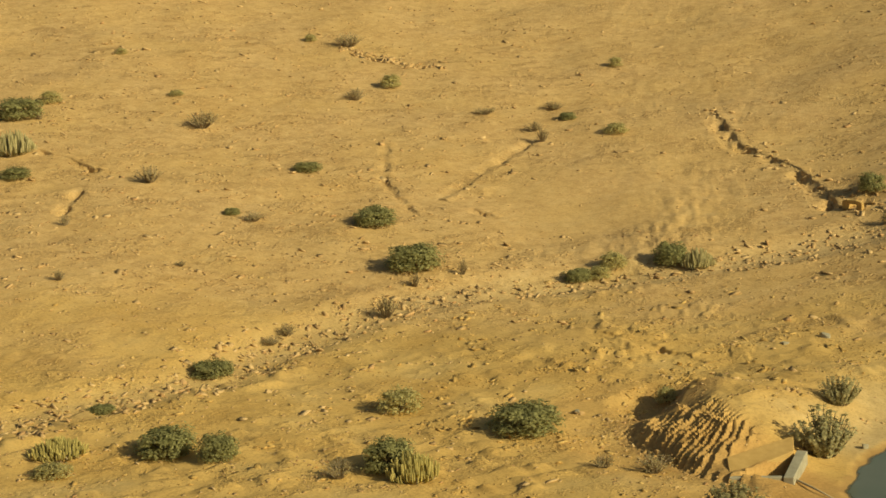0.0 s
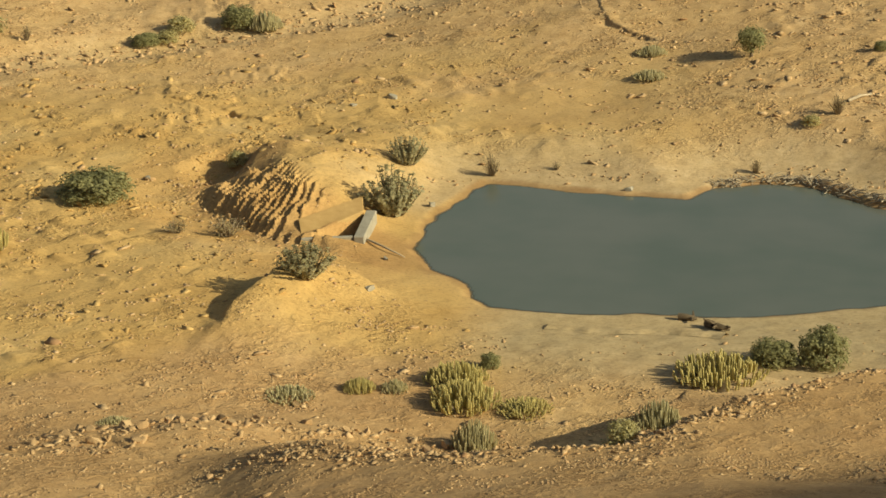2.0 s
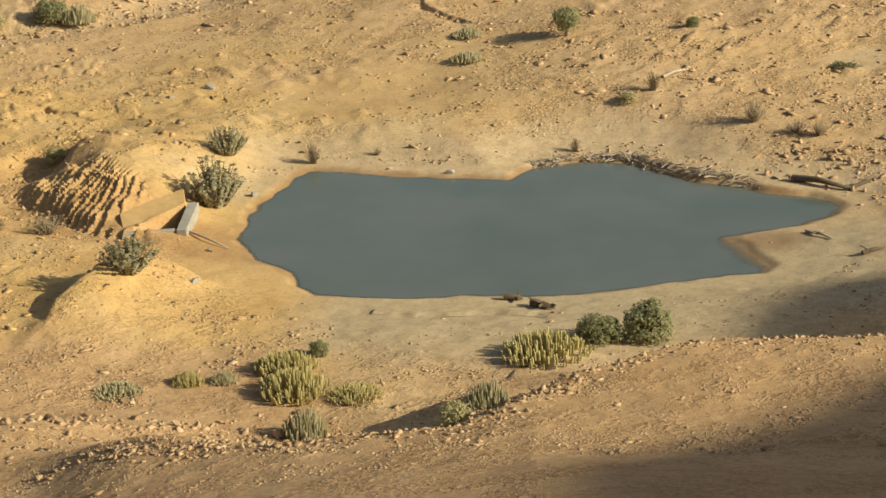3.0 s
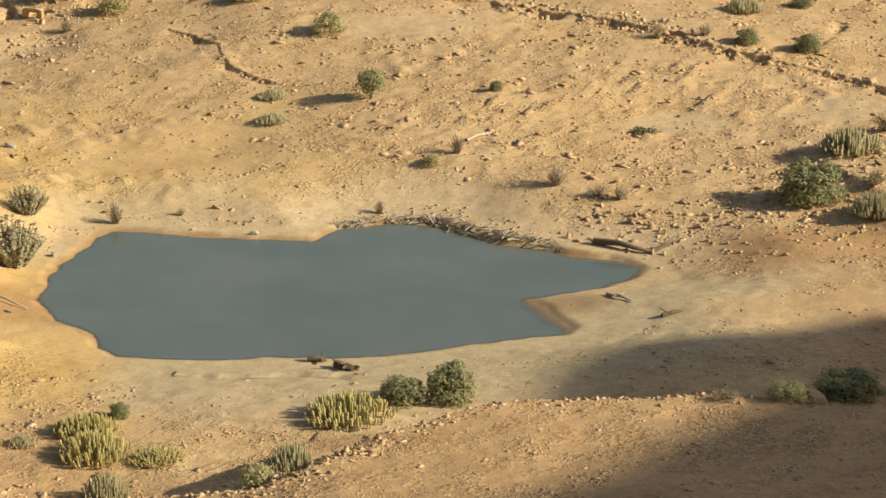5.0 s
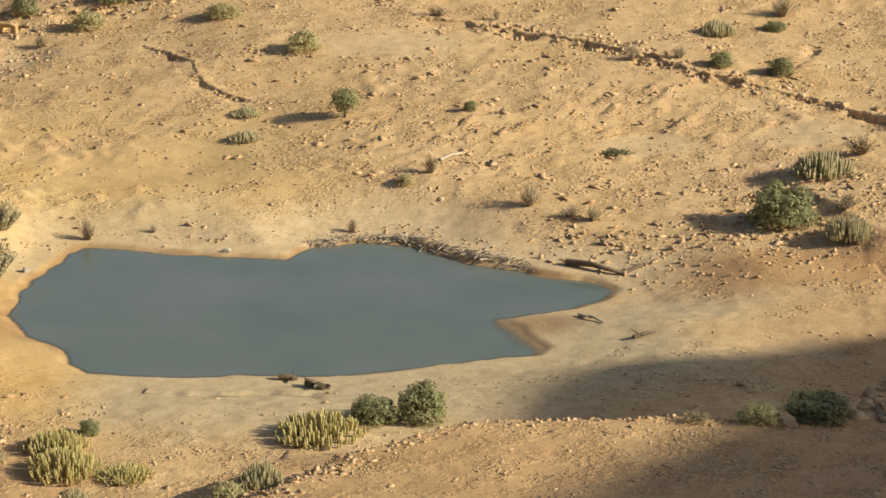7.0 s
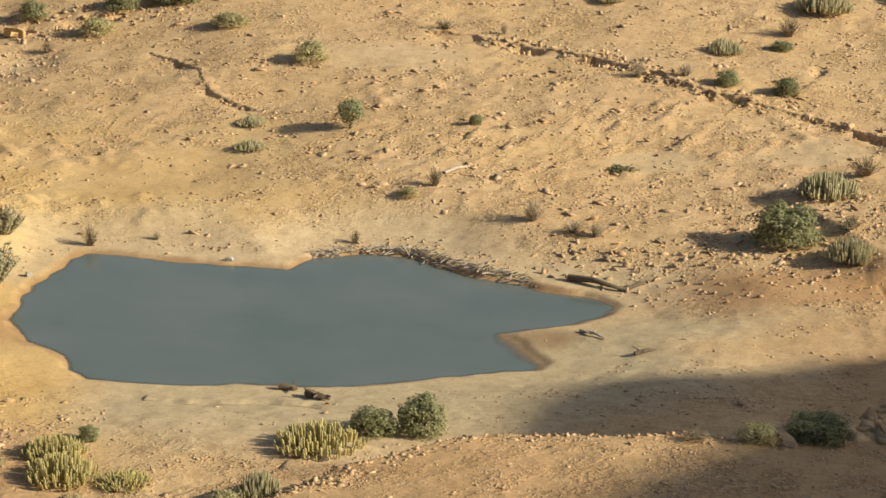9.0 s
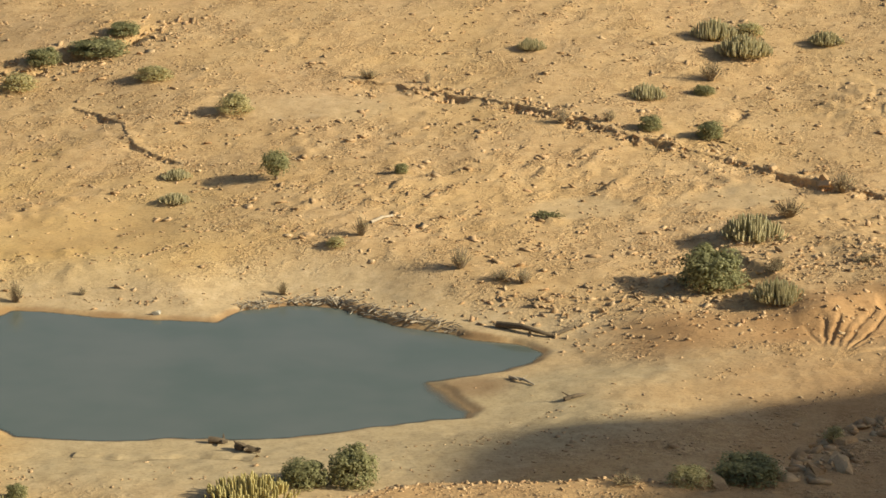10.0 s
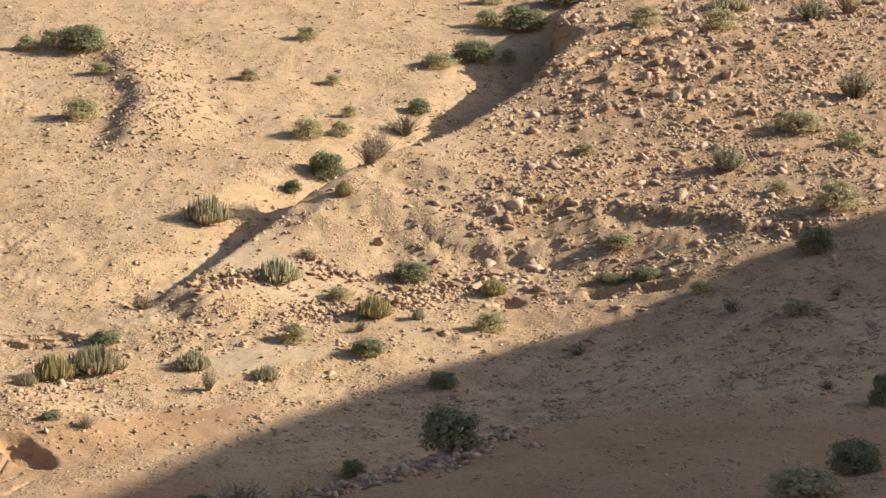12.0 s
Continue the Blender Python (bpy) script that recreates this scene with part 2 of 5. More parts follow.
def valley(x, y):
    """The large form: the slope below the camera, the spurs, the valley floor and the far hillside."""
    r, az = np.hypot(x, y), np.degrees(np.arctan2(x, y))
    az = np.where(np.abs(az) > 90, np.sign(az) * 45 * (180 - np.abs(az)) / 90, np.clip(az, -45, 45))
    sandy = eased(r, [0, 3, 10, 25, 40, 50, 57, 65, 75, 95], [25.3, 24.6, 18.2, 11.3, 6.5, 4.3, 2.9, 1.7, 1.05, 1.0], 2.5)
    ditch = eased(r, [0, 3, 10, 25, 40, 48, 52, 58, 64, 68, 75, 95], [25.3, 24.6, 18, 10.5, 5.6, 2.9, 1.9, 1.5, 0.9, 0.7, 0.7, 0.7], 1.2)
    lip = eased(r, [0, 3, 10, 25, 40, 47, 53, 60, 80], [25.3, 24.6, 18.3, 12.0, 7.3, 5.4, 4.7, 4.2, 4.2], 1.2)
    nose = eased(r, [0, 3, 10, 25, 40, 46, 50, 55, 60, 65, 70, 80], [25.3, 24.6, 18.6, 12.6, 8.4, 6.6, 5.95, 5.7, 5.2, 4.9, 4.85, 5.0], 1.2)
    right = eased(r, [0, 3, 10, 25, 40, 50, 60, 70, 80, 90, 110], [25.3, 24.6, 20, 15, 12, 10.4, 9, 7.8, 6.2, 5.2, 5.2], 2.5)
    swale = eased(r, [0, 3, 10, 25, 40, 48, 50, 52, 54, 56, 58, 60, 64, 68, 75, 95], [25.3, 24.6, 18, 10.5, 6.1, 5.0, 4.3, 3.5, 2.6, 1.75, 1.2, 0.85, 0.7, 0.65, 0.7, 0.7], 0.8)
    k, g, w = np.clip((az + 18) / 15, 0, 1), smooth(-25, -9, az), smooth(-19, -15, az) * (1 - smooth(-3, 0, az))
    ditch = ditch * (1 - w) + swale * w
    high, floor = lip * (1 - k) + nose * k, sandy * (1 - g) + ditch * g + 0.5 * smooth(12, 20, az)
    wob = 0.6 * clouds(x, y, 4.0, 3, 15)
    d, side, run = along(x + wob, y + wob, SPUR)
    spur = smooth(-2.0 - 6.0 * (1 - smooth(-15, -10, az)), 0.4, np.where(side < 0, d, -d)) * np.maximum(g, 0.3)
    c = smooth(28, 42, az)
    z = floor + np.maximum(high - floor, 0) * spur
    # a tongue of gravel that runs down from the spur to the valley floor
    d, side, run = along(x + 0.3 * wob, y + 0.3 * wob, TONGUE)
    crest = np.interp(run * 4, [0, 1, 2, 3, 4], [5.8, 5.4, 4.55, 3.5, 0.85])
    z = np.maximum(z, crest - np.where(side > 0, 1.1 * np.maximum(d - 0.4, 0), 0.35 * np.maximum(d - 2.5, 0)))
    z = z * (1 - c) + c * np.maximum(right, z)
    s = r - eased(az, [-40, -30, -24, -16, -10, -4, 8, 20, 30, 45], [92, 98, 112, 118, 110, 95, 93, 98, 106, 108], 4.0)
    s = 0.5 * (s + np.sqrt(s * s + 40))
    s = np.where(s > 150, 150 + 60 * (1 - np.exp(-(s - 150) / 60)), s)
    return z + 0.11 * s + 0.0004 * s * s


DAM_NEAR = [(-21.1, 64.6), (-20.6, 69.0), (-19.9, 72.4), (-19.0, 74.6), (-18.2, 76.2)]
DAM_FAR = [(-18.9, 82.6), (-18.9, 85.5), (-19.7, 91.0), (-20.6, 96.5), (-19.6, 100.5)]
CHANNEL = [(-19.4, 78.9), (-21.2, 79.5), (-23.2, 80.9), (-25.6, 83.2), (-27.9, 86.2), (-28.0, 89.5)]
GULLY_FAR = [(0, 127), (3.5, 125.9), (6.2, 124.3), (9.1, 122.2), (12.6, 119.5), (15.5, 116.2), (18.4, 114.1),
             (21.3, 112.4), (24, 110.1), (26.6, 107.9), (30, 105.4), (33.5, 104.7)]
WASH_RIGHT = [(36, 107.5), (40.5, 111.2), (45.2, 116.2), (51.2, 121.8), (58.2, 127.7), (64, 130.9), (78.4, 142.5), (88.7, 153.5)]
GULLY_MID = [(-16.1, 123.7), (-14.9, 122.5), (-12.9, 119.7), (-12.1, 116.4), (-10.7, 114.5), (-8.6, 112.6)]
GULLY_BACK = [(-25.3, 129.5), (-23.5, 130.1), (-21.7, 130.2), (-19.3, 131.0), (-17.1, 133.3), (-14.4, 135.3), (-11.4, 139.1)]
GULLY_LEFT = [(-40.2, 151.6), (-35.9, 142.8), (-31.3, 138.4), (-27.9, 133.1), (-25.8, 128.2)]
CRACK_ONE = [(-59.7, 135.5), (-56.6, 127.7), (-51.4, 120.9)]
CRACK_TWO = [(-50.4, 141.9), (-50.9, 134.9), (-51.8, 125.4), (-45.9, 123.3)]
STONE_ROW = [(-74.5, 159.7), (-71.9, 158.5), (-68.4, 157.4), (-64.4, 157.3)]
FLOOR_EDGE = [(27.5, 107.3), (29.1, 106.9), (31.9, 105.9), (34.2, 104.3)]
SAND_EDGE = [(-33.5, 101.5), (-31, 101), (-28.5, 99.5), (-26.5, 98)]
MARGIN_EDGE = [(-9.6, 72.0), (-7.4, 71.5), (-5.2, 71.8), (-3.0, 71.2)]
CRACK_FIVE = [(-80, 121.4), (-77.1, 120.6), (-75.4, 119.9), (-72.5, 119.0)]
SIDE_CRACK = [(21.2, 115.2), (22.7, 117.7), (24.3, 121.0)]
LEDGE_TOP = [(99, 148.3), (92.2, 146), (85.5, 142), (80, 141.5), (74, 138)]
LEDGE_FLOOR = [(56, 104.3), (60, 103.6), (63.0, 102.7), (64.7, 101.8), (68.5, 99.6)]
RUBBLE_RIDGE = [(46, 138), (49.5, 144), (53.2, 152.6), (54.4, 161), (57.2, 171)]
CRACK_THREE = [(-72.5, 115), (-70.9, 109.7)]
WASH_LEFT = [(-58, 75), (-52.4, 83), (-49.5, 88.8), (-49, 95), (-47.2, 102), (-45, 106.4), (-40.6, 111.2), (-33, 116.9),
             (-29.4, 118.8), (-23.6, 123.6)]
RISE = [(-22, 52), (-20.7, 54.6), (-18.3, 55.8), (-16.1, 58.1), (-13.3, 58.6), (-10, 59)]
GULLY_NEAR = [(-13, 54.5), (-8, 57), (-3.5, 59), (1, 61.5)]
RILLS = [[(20.2, 86.4), (20.4, 85.2), (20.5, 83.4)],
         [(21.1, 86.8), (21.0, 85.9), (20.5, 83.3)],
         [(21.9, 87.0), (21.4, 85.8), (20.6, 83.1)],
         [(22.8, 87.4), (22.0, 86.1), (20.7, 82.8)],
         [(23.8, 88.0), (22.6, 86.3), (20.8, 82.6)],
         [(24.7, 88.6), (22.7, 85.2), (20.9, 82.5)],
         [(24.3, 85.9), (22.9, 84.8), (21.1, 82.6)],
         [(24.4, 84.6), (22.9, 83.1), (21.5, 82.6)]]
SCARP = [(9.5, 86.6), (14, 86.9), (18, 87.2), (21.5, 87.8), (24, 89.2), (27.5, 89.4), (33, 91.5)]

BANKS = [(GULLY_FAR[:5], 0.34, 1.6, 301), (GULLY_FAR[4:], 0.42, 1.8, 302), (GULLY_MID, 0.17, 0.9, 303), (GULLY_LEFT, 0.5, 1.5, 304), (GULLY_BACK, 0.7, 2.2, 305),
         (CRACK_ONE, 0.2, 0.9, 306), (CRACK_TWO[:3], 0.27, 1.1, 307), (CRACK_TWO[2:], 0.26, 1.0, 308), (CRACK_THREE, 0.45, 1.2, 309), (CRACK_FIVE, 0.4, 1.2, 310),
         (SIDE_CRACK, 0.28, 1.0, 311), (LEDGE_FLOOR, 0.5, 2.0, 312), (FLOOR_EDGE, 0.35, 1.2, 313), (STONE_ROW, 0.35, 1.2, 314), (SAND_EDGE, 0.3, 1.2, 315),
         (LEDGE_TOP, 0.9, 3.0, 318), (MARGIN_EDGE, 0.1, 0.7, 320)]


def apron_rim(az):
    """How far out the gravel apron of the near slope reaches, by bearing."""
    return np.where(az < -7, 70.0 + 0.8 * np.minimum(az + 18, 0) - 10 * smooth(-12, -7, az), 60.0)


def saw(v):
    """Low ledges: a gentle rise that ends in a sharp drop, from 0 to 1."""
    u = v - np.floor(v)
    return (1 - u) ** 1.6 * smooth(0, 0.06, u)


def furrow(x, y, z, line, width, depth, seed, bend=0.5, lip=0.0):
    """Cuts a ditch of uneven width along a line into z, with a raised lip on its left side."""
    xs, ys = [p[0] for p in line], [p[1] for p in line]
    box = (x > min(xs) - 6) & (x < max(xs) + 6) & (y > min(ys) - 6) & (y < max(ys) + 6)
    if not box.any():
        return z
    px, py = x[box], y[box]
    n = clouds(px, py, 1.4, 3, seed)
    d, side, run = along(px + bend * n, py + bend * clouds(px, py, 1.7, 3, seed + 9), line)
    ends = smooth(0, 0.1, run) * smooth(0, 0.1, 1 - run)
    wide = width * (0.75 + 0.6 * clouds(px, py, 3.0, 2, seed + 4))
    cut = -depth * (0.15 + 1.1 * smooth(-0.3, 0.35, clouds(px, py, 2.6, 2, seed + 2))) * (1 - smooth(0.25 * wide, wide, d)) * (0.2 + 0.8 * ends)
    cut = cut + lip * np.where(side > 0, 1, 0) * smooth(0.3 * width, width, d) * (1 - smooth(2, 9, d)) * ends
    z = z.copy()
    z[box] += cut
    return z


def bare(x, y):
    """Smooth patches with few stones, 0 to 1."""
    n, b = 0.5 * clouds(x, y, 3.5, 3, 131), np.zeros(x.shape)
    for cx, cy, wide, deep, turn in ((11.8, 104.7, 3.2, 2.0, 0.6), (20.9, 106.0, 3.2, 2.6, 0.3), (-1.5, 121.5, 6.0, 2.6, 0.0), (-13.5, 102.0, 7.0, 6.0, 0.2), (-41, 128, 10, 8, 0.3), (41, 99, 5, 2.0, 0.2), (46, 112, 3, 8, 0.0), (14, 79.5, 9, 5, 0.3), (-4, 70.5, 10, 4.5, 0.0)):
        u, v = (x - cx) - turn * (y - cy), y - cy
        b = np.maximum(b, 1 - smooth(0.65, 1.1, np.hypot(u / wide, v / deep) + n))
    return b


def sunward(line):
    """+1 where the ground to the left of a line lies towards the sun, else -1."""
    dx, dy = line[-1][0] - line[0][0], line[-1][1] - line[0][1]
    return 1.0 if -dy * 0.9 + dx * 0.45 > 0 else -1.0


def undercut(x, y, z, line, depth, rise, seed):
    """Lowers the ground beside a line on the side away from the sun, rising back over rise metres."""
    xs, ys = [p[0] for p in line], [p[1] for p in line]
    box = (x > min(xs) - 8) & (x < max(xs) + 8) & (y > min(ys) - 8) & (y < max(ys) + 8)
    px, py = x[box], y[box]
    d, side, run = along(px, py, line)
    sd = d * side * sunward(line)
    cut = depth * (0.1 + 1.05 * smooth(-0.25, 0.35, clouds(px, py, 2.2, 3, seed))) * smooth(0, 0.08, run) * smooth(0, 0.08, 1 - run)
    z = z.copy()
    z[box] -= cut * smooth(-rise, -0.25, sd) * (1 - smooth(-0.12, 0.1, sd))
    return z


def height(x, y):
    z = valley(x, y)
    r, az = np.hypot(x, y), np.degrees(np.arctan2(x, y))
    z = z + 0.45 * clouds(x, y, 14, 3, 5) * smooth(40, 60, r)
    # a low rocky rise on the near slope, left of the spur
    d, side, run = along(x, y, RISE)
    z = z + 0.55 * np.exp(-(d / 2.0) ** 2) * smooth(0, 0.4, run) * (1 - smooth(0.6, 1, run))
    d, side, run = along(x, y, GULLY_NEAR)
    z = z - 0.25 * (1 - smooth(0.4, 2.6, d)) * smooth(0, 0.2, run) * (1 - smooth(0.75, 1, run))
    # the dam of heaped sand, with a cut for the culvert
    d, side, run = along(x, y, DAM_NEAR)
    z = z + 1.1 * np.exp(-((d + 0.25 * clouds(x, y, 1.2, 3, 161)) / np.where(side > 0, 0.55, 2.2)) ** 2) * smooth(0, 0.5, run) * (1 - smooth(0.92, 1, run))
    d, side, run = along(x, y, DAM_FAR)
    z = z + 0.35 * np.exp(-(d / np.where(side > 0, 4.0, 2.4)) ** 2) * (1 - smooth(0.45, 1, run))
    # the eroded channel below the culvert: a furrowed face on its far side
    d, side, run = along(x, y, CHANNEL)
    face_side = np.where(side < 0, 1.0, 0.0)
    slant = (x - 0.5 * (y - 82) * smooth(-21.3, -23.5, x) + 0.35 * clouds(x, y, 1.8, 3, 8)) / 0.5
    rill = saw(slant) * (0.5 + 0.5 * smooth(-0.3, 0.3, clouds(x, y * 0.5, 0.9, 2, 9)))
    z = z - 0.5 * (1 - smooth(0.4, np.where(side > 0, 3.2, 1.5), d)) * smooth(0, 0.1, run) * (1 - smooth(0.7, 1.0, run))
    z = z + face_side * smooth(0.4, 4.6, d) * (1 - smooth(8, 24, d)) * (1 - smooth(-19.5, -16.0, x)) * (1 - smooth(0.72, 0.97, run) * smooth(-23.5, -27, x)) * np.clip(0.95 + 0.12 * (x + 23.5), 0.4, 1.15) * (1 - 0.75 * smooth(87, 95, y))
    z = z + 0.42 * face_side * (rill - 0.4) * smooth(0.2, 0.7, d) * (1 - smooth(3.4, 4.8, d)) * smooth(0.06, 0.15, run) * (1 - smooth(0.75, 0.9, run))
    bowl = np.hypot((x + 27.5) / 1.8, (y - 90.3) / 3.1)
    z = z - 0.45 * (1 - smooth(0.3, 1.1, bowl + 0.2 * clouds(x, y, 1.5, 2, 29)))
    z = z + 0.9 * np.exp(-((x + 25.2) / np.where(x < -25.2, 0.8, 2.2)) ** 2 - ((y - 90.4) / 2.3) ** 2)
    # hummocks of blown sand on the left
    sand = smooth(-9, -15, az) * smooth(-3, 2, r - apron_rim(az)) * (1 - smooth(96, 118, r)) * smooth(2.0, 5, d) * smooth(1.2, 4.5, along(x, y, DAM_NEAR)[0])
    crest = (0.76 * x - 0.65 * y + 0.8 * clouds(x, y, 2.4, 2, 21)) / 1.45
    row = np.floor(crest)
    lone = smooth(-0.02, 0.18, grain(0.65 * x + 0.76 * y + 7.3 * row, 3.1 * row, 1.4, 23)) * (0.45 + 0.55 * smooth(-0.3, 0.3, grain(x, y, 2.0, 30)))
    z = z + sand * (0.28 * saw(crest) * lone + 0.08 * clouds(x, y, 1.7, 2, 28)) * (0.35 + 0.65 * smooth(-0.2, 0.2, clouds(x, y, 7, 2, 22)))
    # broken ground above the dam and on the far side of the pond
    broken = smooth(0.1, 0.5, clouds(x, y, 11, 2, 24)) * smooth(90, 97, r) * (1 - smooth(-20, -26, az)) * (1 - 0.7 * smooth(140, 165, r))
    z = z + broken * 0.30 * np.abs(clouds(x * 0.8 + 0.3 * y, y * 0.6, 1.3, 3, 25))
    heap = smooth(86, 91, r) * (1 - smooth(112, 124, r)) * smooth(-24, -19, az) * (1 - smooth(-9, -5, az)) * smooth(3.5, 6, d)
    z = z + heap * 0.14 * smooth(0.05, 0.3, clouds(x * 0.8 + 0.4 * y, y * 0.6, 1.2, 3, 26)) * smooth(-0.2, 0.2, clouds(x, y, 6, 2, 27))
    # broken rock and rubble on the slopes
    rocky = smooth(-0.25, 0.3, clouds(x, y, 13, 2, 92)) * smooth(95, 101, r) * (0.3 + 0.7 * smooth(-14, -4, az))
    rocky = np.maximum(rocky, 0.9 * smooth(25, 31, az) * smooth(108, 118, r)) * (1 - 0.8 * bare(x, y))
    crag = clouds(0.30 * (x + y), 0.75 * (y - x), 1.1, 3, 93)
    z = z + rocky * (0.05 * smooth(0.05, 0.2, crag) + 0.06 * crag + 0.05 * grain(x, y, 0.5, 94)) * 0.7
    # strata that come to the surface: long low ledges
    strata = np.maximum(0.35 * rocky, smooth(1.15, 0.6, np.hypot((x - 9 - 0.45 * (y - 108)) / 13, (y - 108) / 12)))
    for gap, high, seed in ((1.25, 0.20, 96), (0.7, 0.10, 196)):
        crest = (0.82 * x - 0.57 * y + 0.55 * clouds(x, y, 2.8, 3, seed)) / gap
        row = np.floor(crest)
        lone = smooth(0.0, 0.25, grain(0.57 * x + 0.82 * y + 5.7 * row, 2.3 * row, 2.6, seed + 1)) * smooth(-0.3, 0.1, clouds(x, y, 6, 2, seed + 2))
        z = z + strata * (1 - bare(x, y)) * high * saw(crest) * lone
    # dry water courses
    for line, width, depth, seed, bend, lip in (
            (GULLY_BACK, 0.8, 0.5, 40, 0.4, 0.3),):
        z = furrow(x, y, z, line, width, depth, seed, bend, lip)
    for line, depth, rise, seed in BANKS:
        z = undercut(x, y, z, line, depth, rise, seed)
    # a rubble ridge on the far hillside
    d, side, run = along(x + 0.8 * clouds(x, y, 3, 3, 49), y, RUBBLE_RIDGE)
    z = z + 1.0 * np.exp(-(d / np.where(side > 0, 1.5, 5.0)) ** 2) * smooth(0, 0.2, run) * smooth(0, 0.25, 1 - run)
    # stepped rock on the stony hill
    crag = smooth(1.2, 0.5, np.hypot((x - 92 - 0.3 * (y - 134)) / 15, (y - 134) / 15) + 0.4 * clouds(x, y, 6, 2, 140))
    step = (0.35 * x + 0.94 * y + 1.0 * clouds(x, y, 4, 3, 141)) / 3.2
    z = z + crag * 0.55 * (1 - saw(step)) * (0.5 + 0.5 * smooth(-0.2, 0.3, clouds(x, y, 3.2, 2, 142)))
    d, side, run = along(x, y, WASH_LEFT)
    z = z - 0.35 * (1 - smooth(0.5, 3, d))
    wob = 1.5 * clouds(x, y, 3.5, 4, 45)
    d, side, run = along(x + wob, y + wob, WASH_RIGHT)
    up = smooth(0.3, 0.6, run)
    z = z - (0.5 + 1.3 * up) * (1 - smooth(0.3, np.where(side < 0, 1.0, 5.0) + 3.0 * up, d)) * smooth(0, 0.12, run)
    bank = np.where(side < 0, 1.0, 0.0) * smooth(0.1, 1.3 + 1.5 * up, d) * smooth(0.02, 0.1, run)
    z = z + bank * (0.95 + 2.3 * up) * (1 - smooth(2.5, 10 + 30 * up, d))
    # the cut bank right of the pond, with a hollow washed out of it
    d, side, run = along(x, y + 0.4 * clouds(x, y, 2.2, 3, 41), SCARP)
    step = smooth(-3.0, 0.6, np.where(side > 0, d, -d))
    z = z + (0.75 + 0.35 * smooth(0.4, 0.5, run)) * step * (1 - smooth(5, 16, d)) * (0.3 * smooth(0, 0.2, run) + 0.7 * smooth(0.3, 0.48, run)) * (1 - smooth(0.8, 1.0, run))
    for k, line in enumerate(RILLS):
        d, _, run = along(x + 0.15 * clouds(x, y, 0.9, 2, 95), y, line)
        z = z - (0.05 + 0.02 * (k % 3)) * (1 - smooth(0.02, 0.15, d)) * smooth(0, 0.1, run) * smooth(0, 0.3, 1 - run)
    hole = np.hypot((x - 25.0 + 0.3 * (y - 87.6)) / 1.0, (y - 87.6) / 1.9) + 0.25 * clouds(x, y, 1.0, 2, 44)
    z = z - 0.6 * (1 - smooth(0.5, 1.0, hole))
    # the bed of the pond and its flat margin
    s = shore(x + 0.35 * clouds(x, y, 2.2, 3, 51), y + 0.35 * clouds(x, y, 2.6, 3, 52))
    flat = 1 - smooth(0.5, 7, s)
    bank = 0.10 + 0.12 * smooth(86, 89, y) * smooth(-3, 1, x)
    shelf = 1 - 0.8 * smooth(1.0, 0.4, np.hypot((x - 4.6) / 3.2, (y - 79.8) / 3.0))
    bed = np.where(s < 0, np.maximum(0.22 * s * shelf, -0.8), 0.02 + 0.05 * s + bank * smooth(0, 0.35, s))
    z = z * (1 - flat) + bed * flat
    # the culvert's cover and pit
    under = smooth(1.5, 0.85, np.hypot((x + 20.5 - 0.6 * (y - 82.4)) / 0.8, (y - 82.4) / 2.1))
    z = z * (1 - under) + np.minimum(z, 0.68 + 0.12 * np.clip(y - 80.4, 0, 4)) * under
    pit = smooth(0.1, 0.25, 0.85 * (x + 21.0) - 0.52 * (y - 80.3)) * smooth(-18.7, -18.85, x) * smooth(80.62, 80.75, y - 0.25 * (x + 20.4))
    z = z * (1 - pit) - 0.45 * pit
    dry = smooth(0.3, 2, s) * (1 - pit)
    z = z + dry * smooth(30, 50, r) * (0.07 * clouds(x, y, 3.2, 3, 11) + 0.04 * clouds(x, y, 0.8, 2, 12))
    return z


# ---- ground: one sheet, finer near the valley ----
def sheet():
    ys = np.concatenate([27.0 / np.linspace(27.0 / 40.0, 27.0 / 215.0, 740), np.linspace(79.5, 88.5, 60)])
    ys = np.unique(np.round(ys, 3))
    near = -60 - 1400 * np.linspace(1, 0, 14) ** 2.5
    ys = np.concatenate([near, np.arange(-55, 39, 4.0), ys, 215 + 2800 * (np.linspace(0.02, 1, 26) ** 2.5)])
    us = np.concatenate([np.linspace(-0.84, 0.88, 830), np.linspace(-0.312, -0.235, 90), np.linspace(0.215, 0.282, 70)])
    us = np.unique(np.round(us, 5))
    wing = 0.02 + 30 * np.linspace(0.03, 1, 26) ** 3
    us = np.concatenate([-0.84 - wing[::-1], us, np.arange(0.90, 1.2, 0.065), np.arange(1.2, 7.5, 0.2), 7.5 + wing])
    wide = np.where(ys < 40, 45.0, ys + 5)
    x, y = us[None, :] * wide[:, None], np.repeat(ys[:, None], len(us), 1)
    return us, ys, x, y, height(x, y)


COLS, ROWS, SHEET_X, SHEET_Y, SHEET_Z = sheet()


def tops(x, y):
    """Heights of the ground sheet at many places."""
    x, y = np.asarray(x, float), np.asarray(y, float)
    j = np.clip(np.searchsorted(ROWS, y) - 1, 0, len(ROWS) - 2)
    fv = (y - ROWS[j]) / (ROWS[j + 1] - ROWS[j])
    u = x / np.where(y < 40, 45.0, y + 5)
    i = np.clip(np.searchsorted(COLS, u) - 1, 0, len(COLS) - 2)
    fu = (u - COLS[i]) / (COLS[i + 1] - COLS[i])
    z = SHEET_Z
    return (z[j, i] * (1 - fu) + z[j, i + 1] * fu) * (1 - fv) + (z[j + 1, i] * (1 - fu) + z[j + 1, i + 1] * fu) * fv


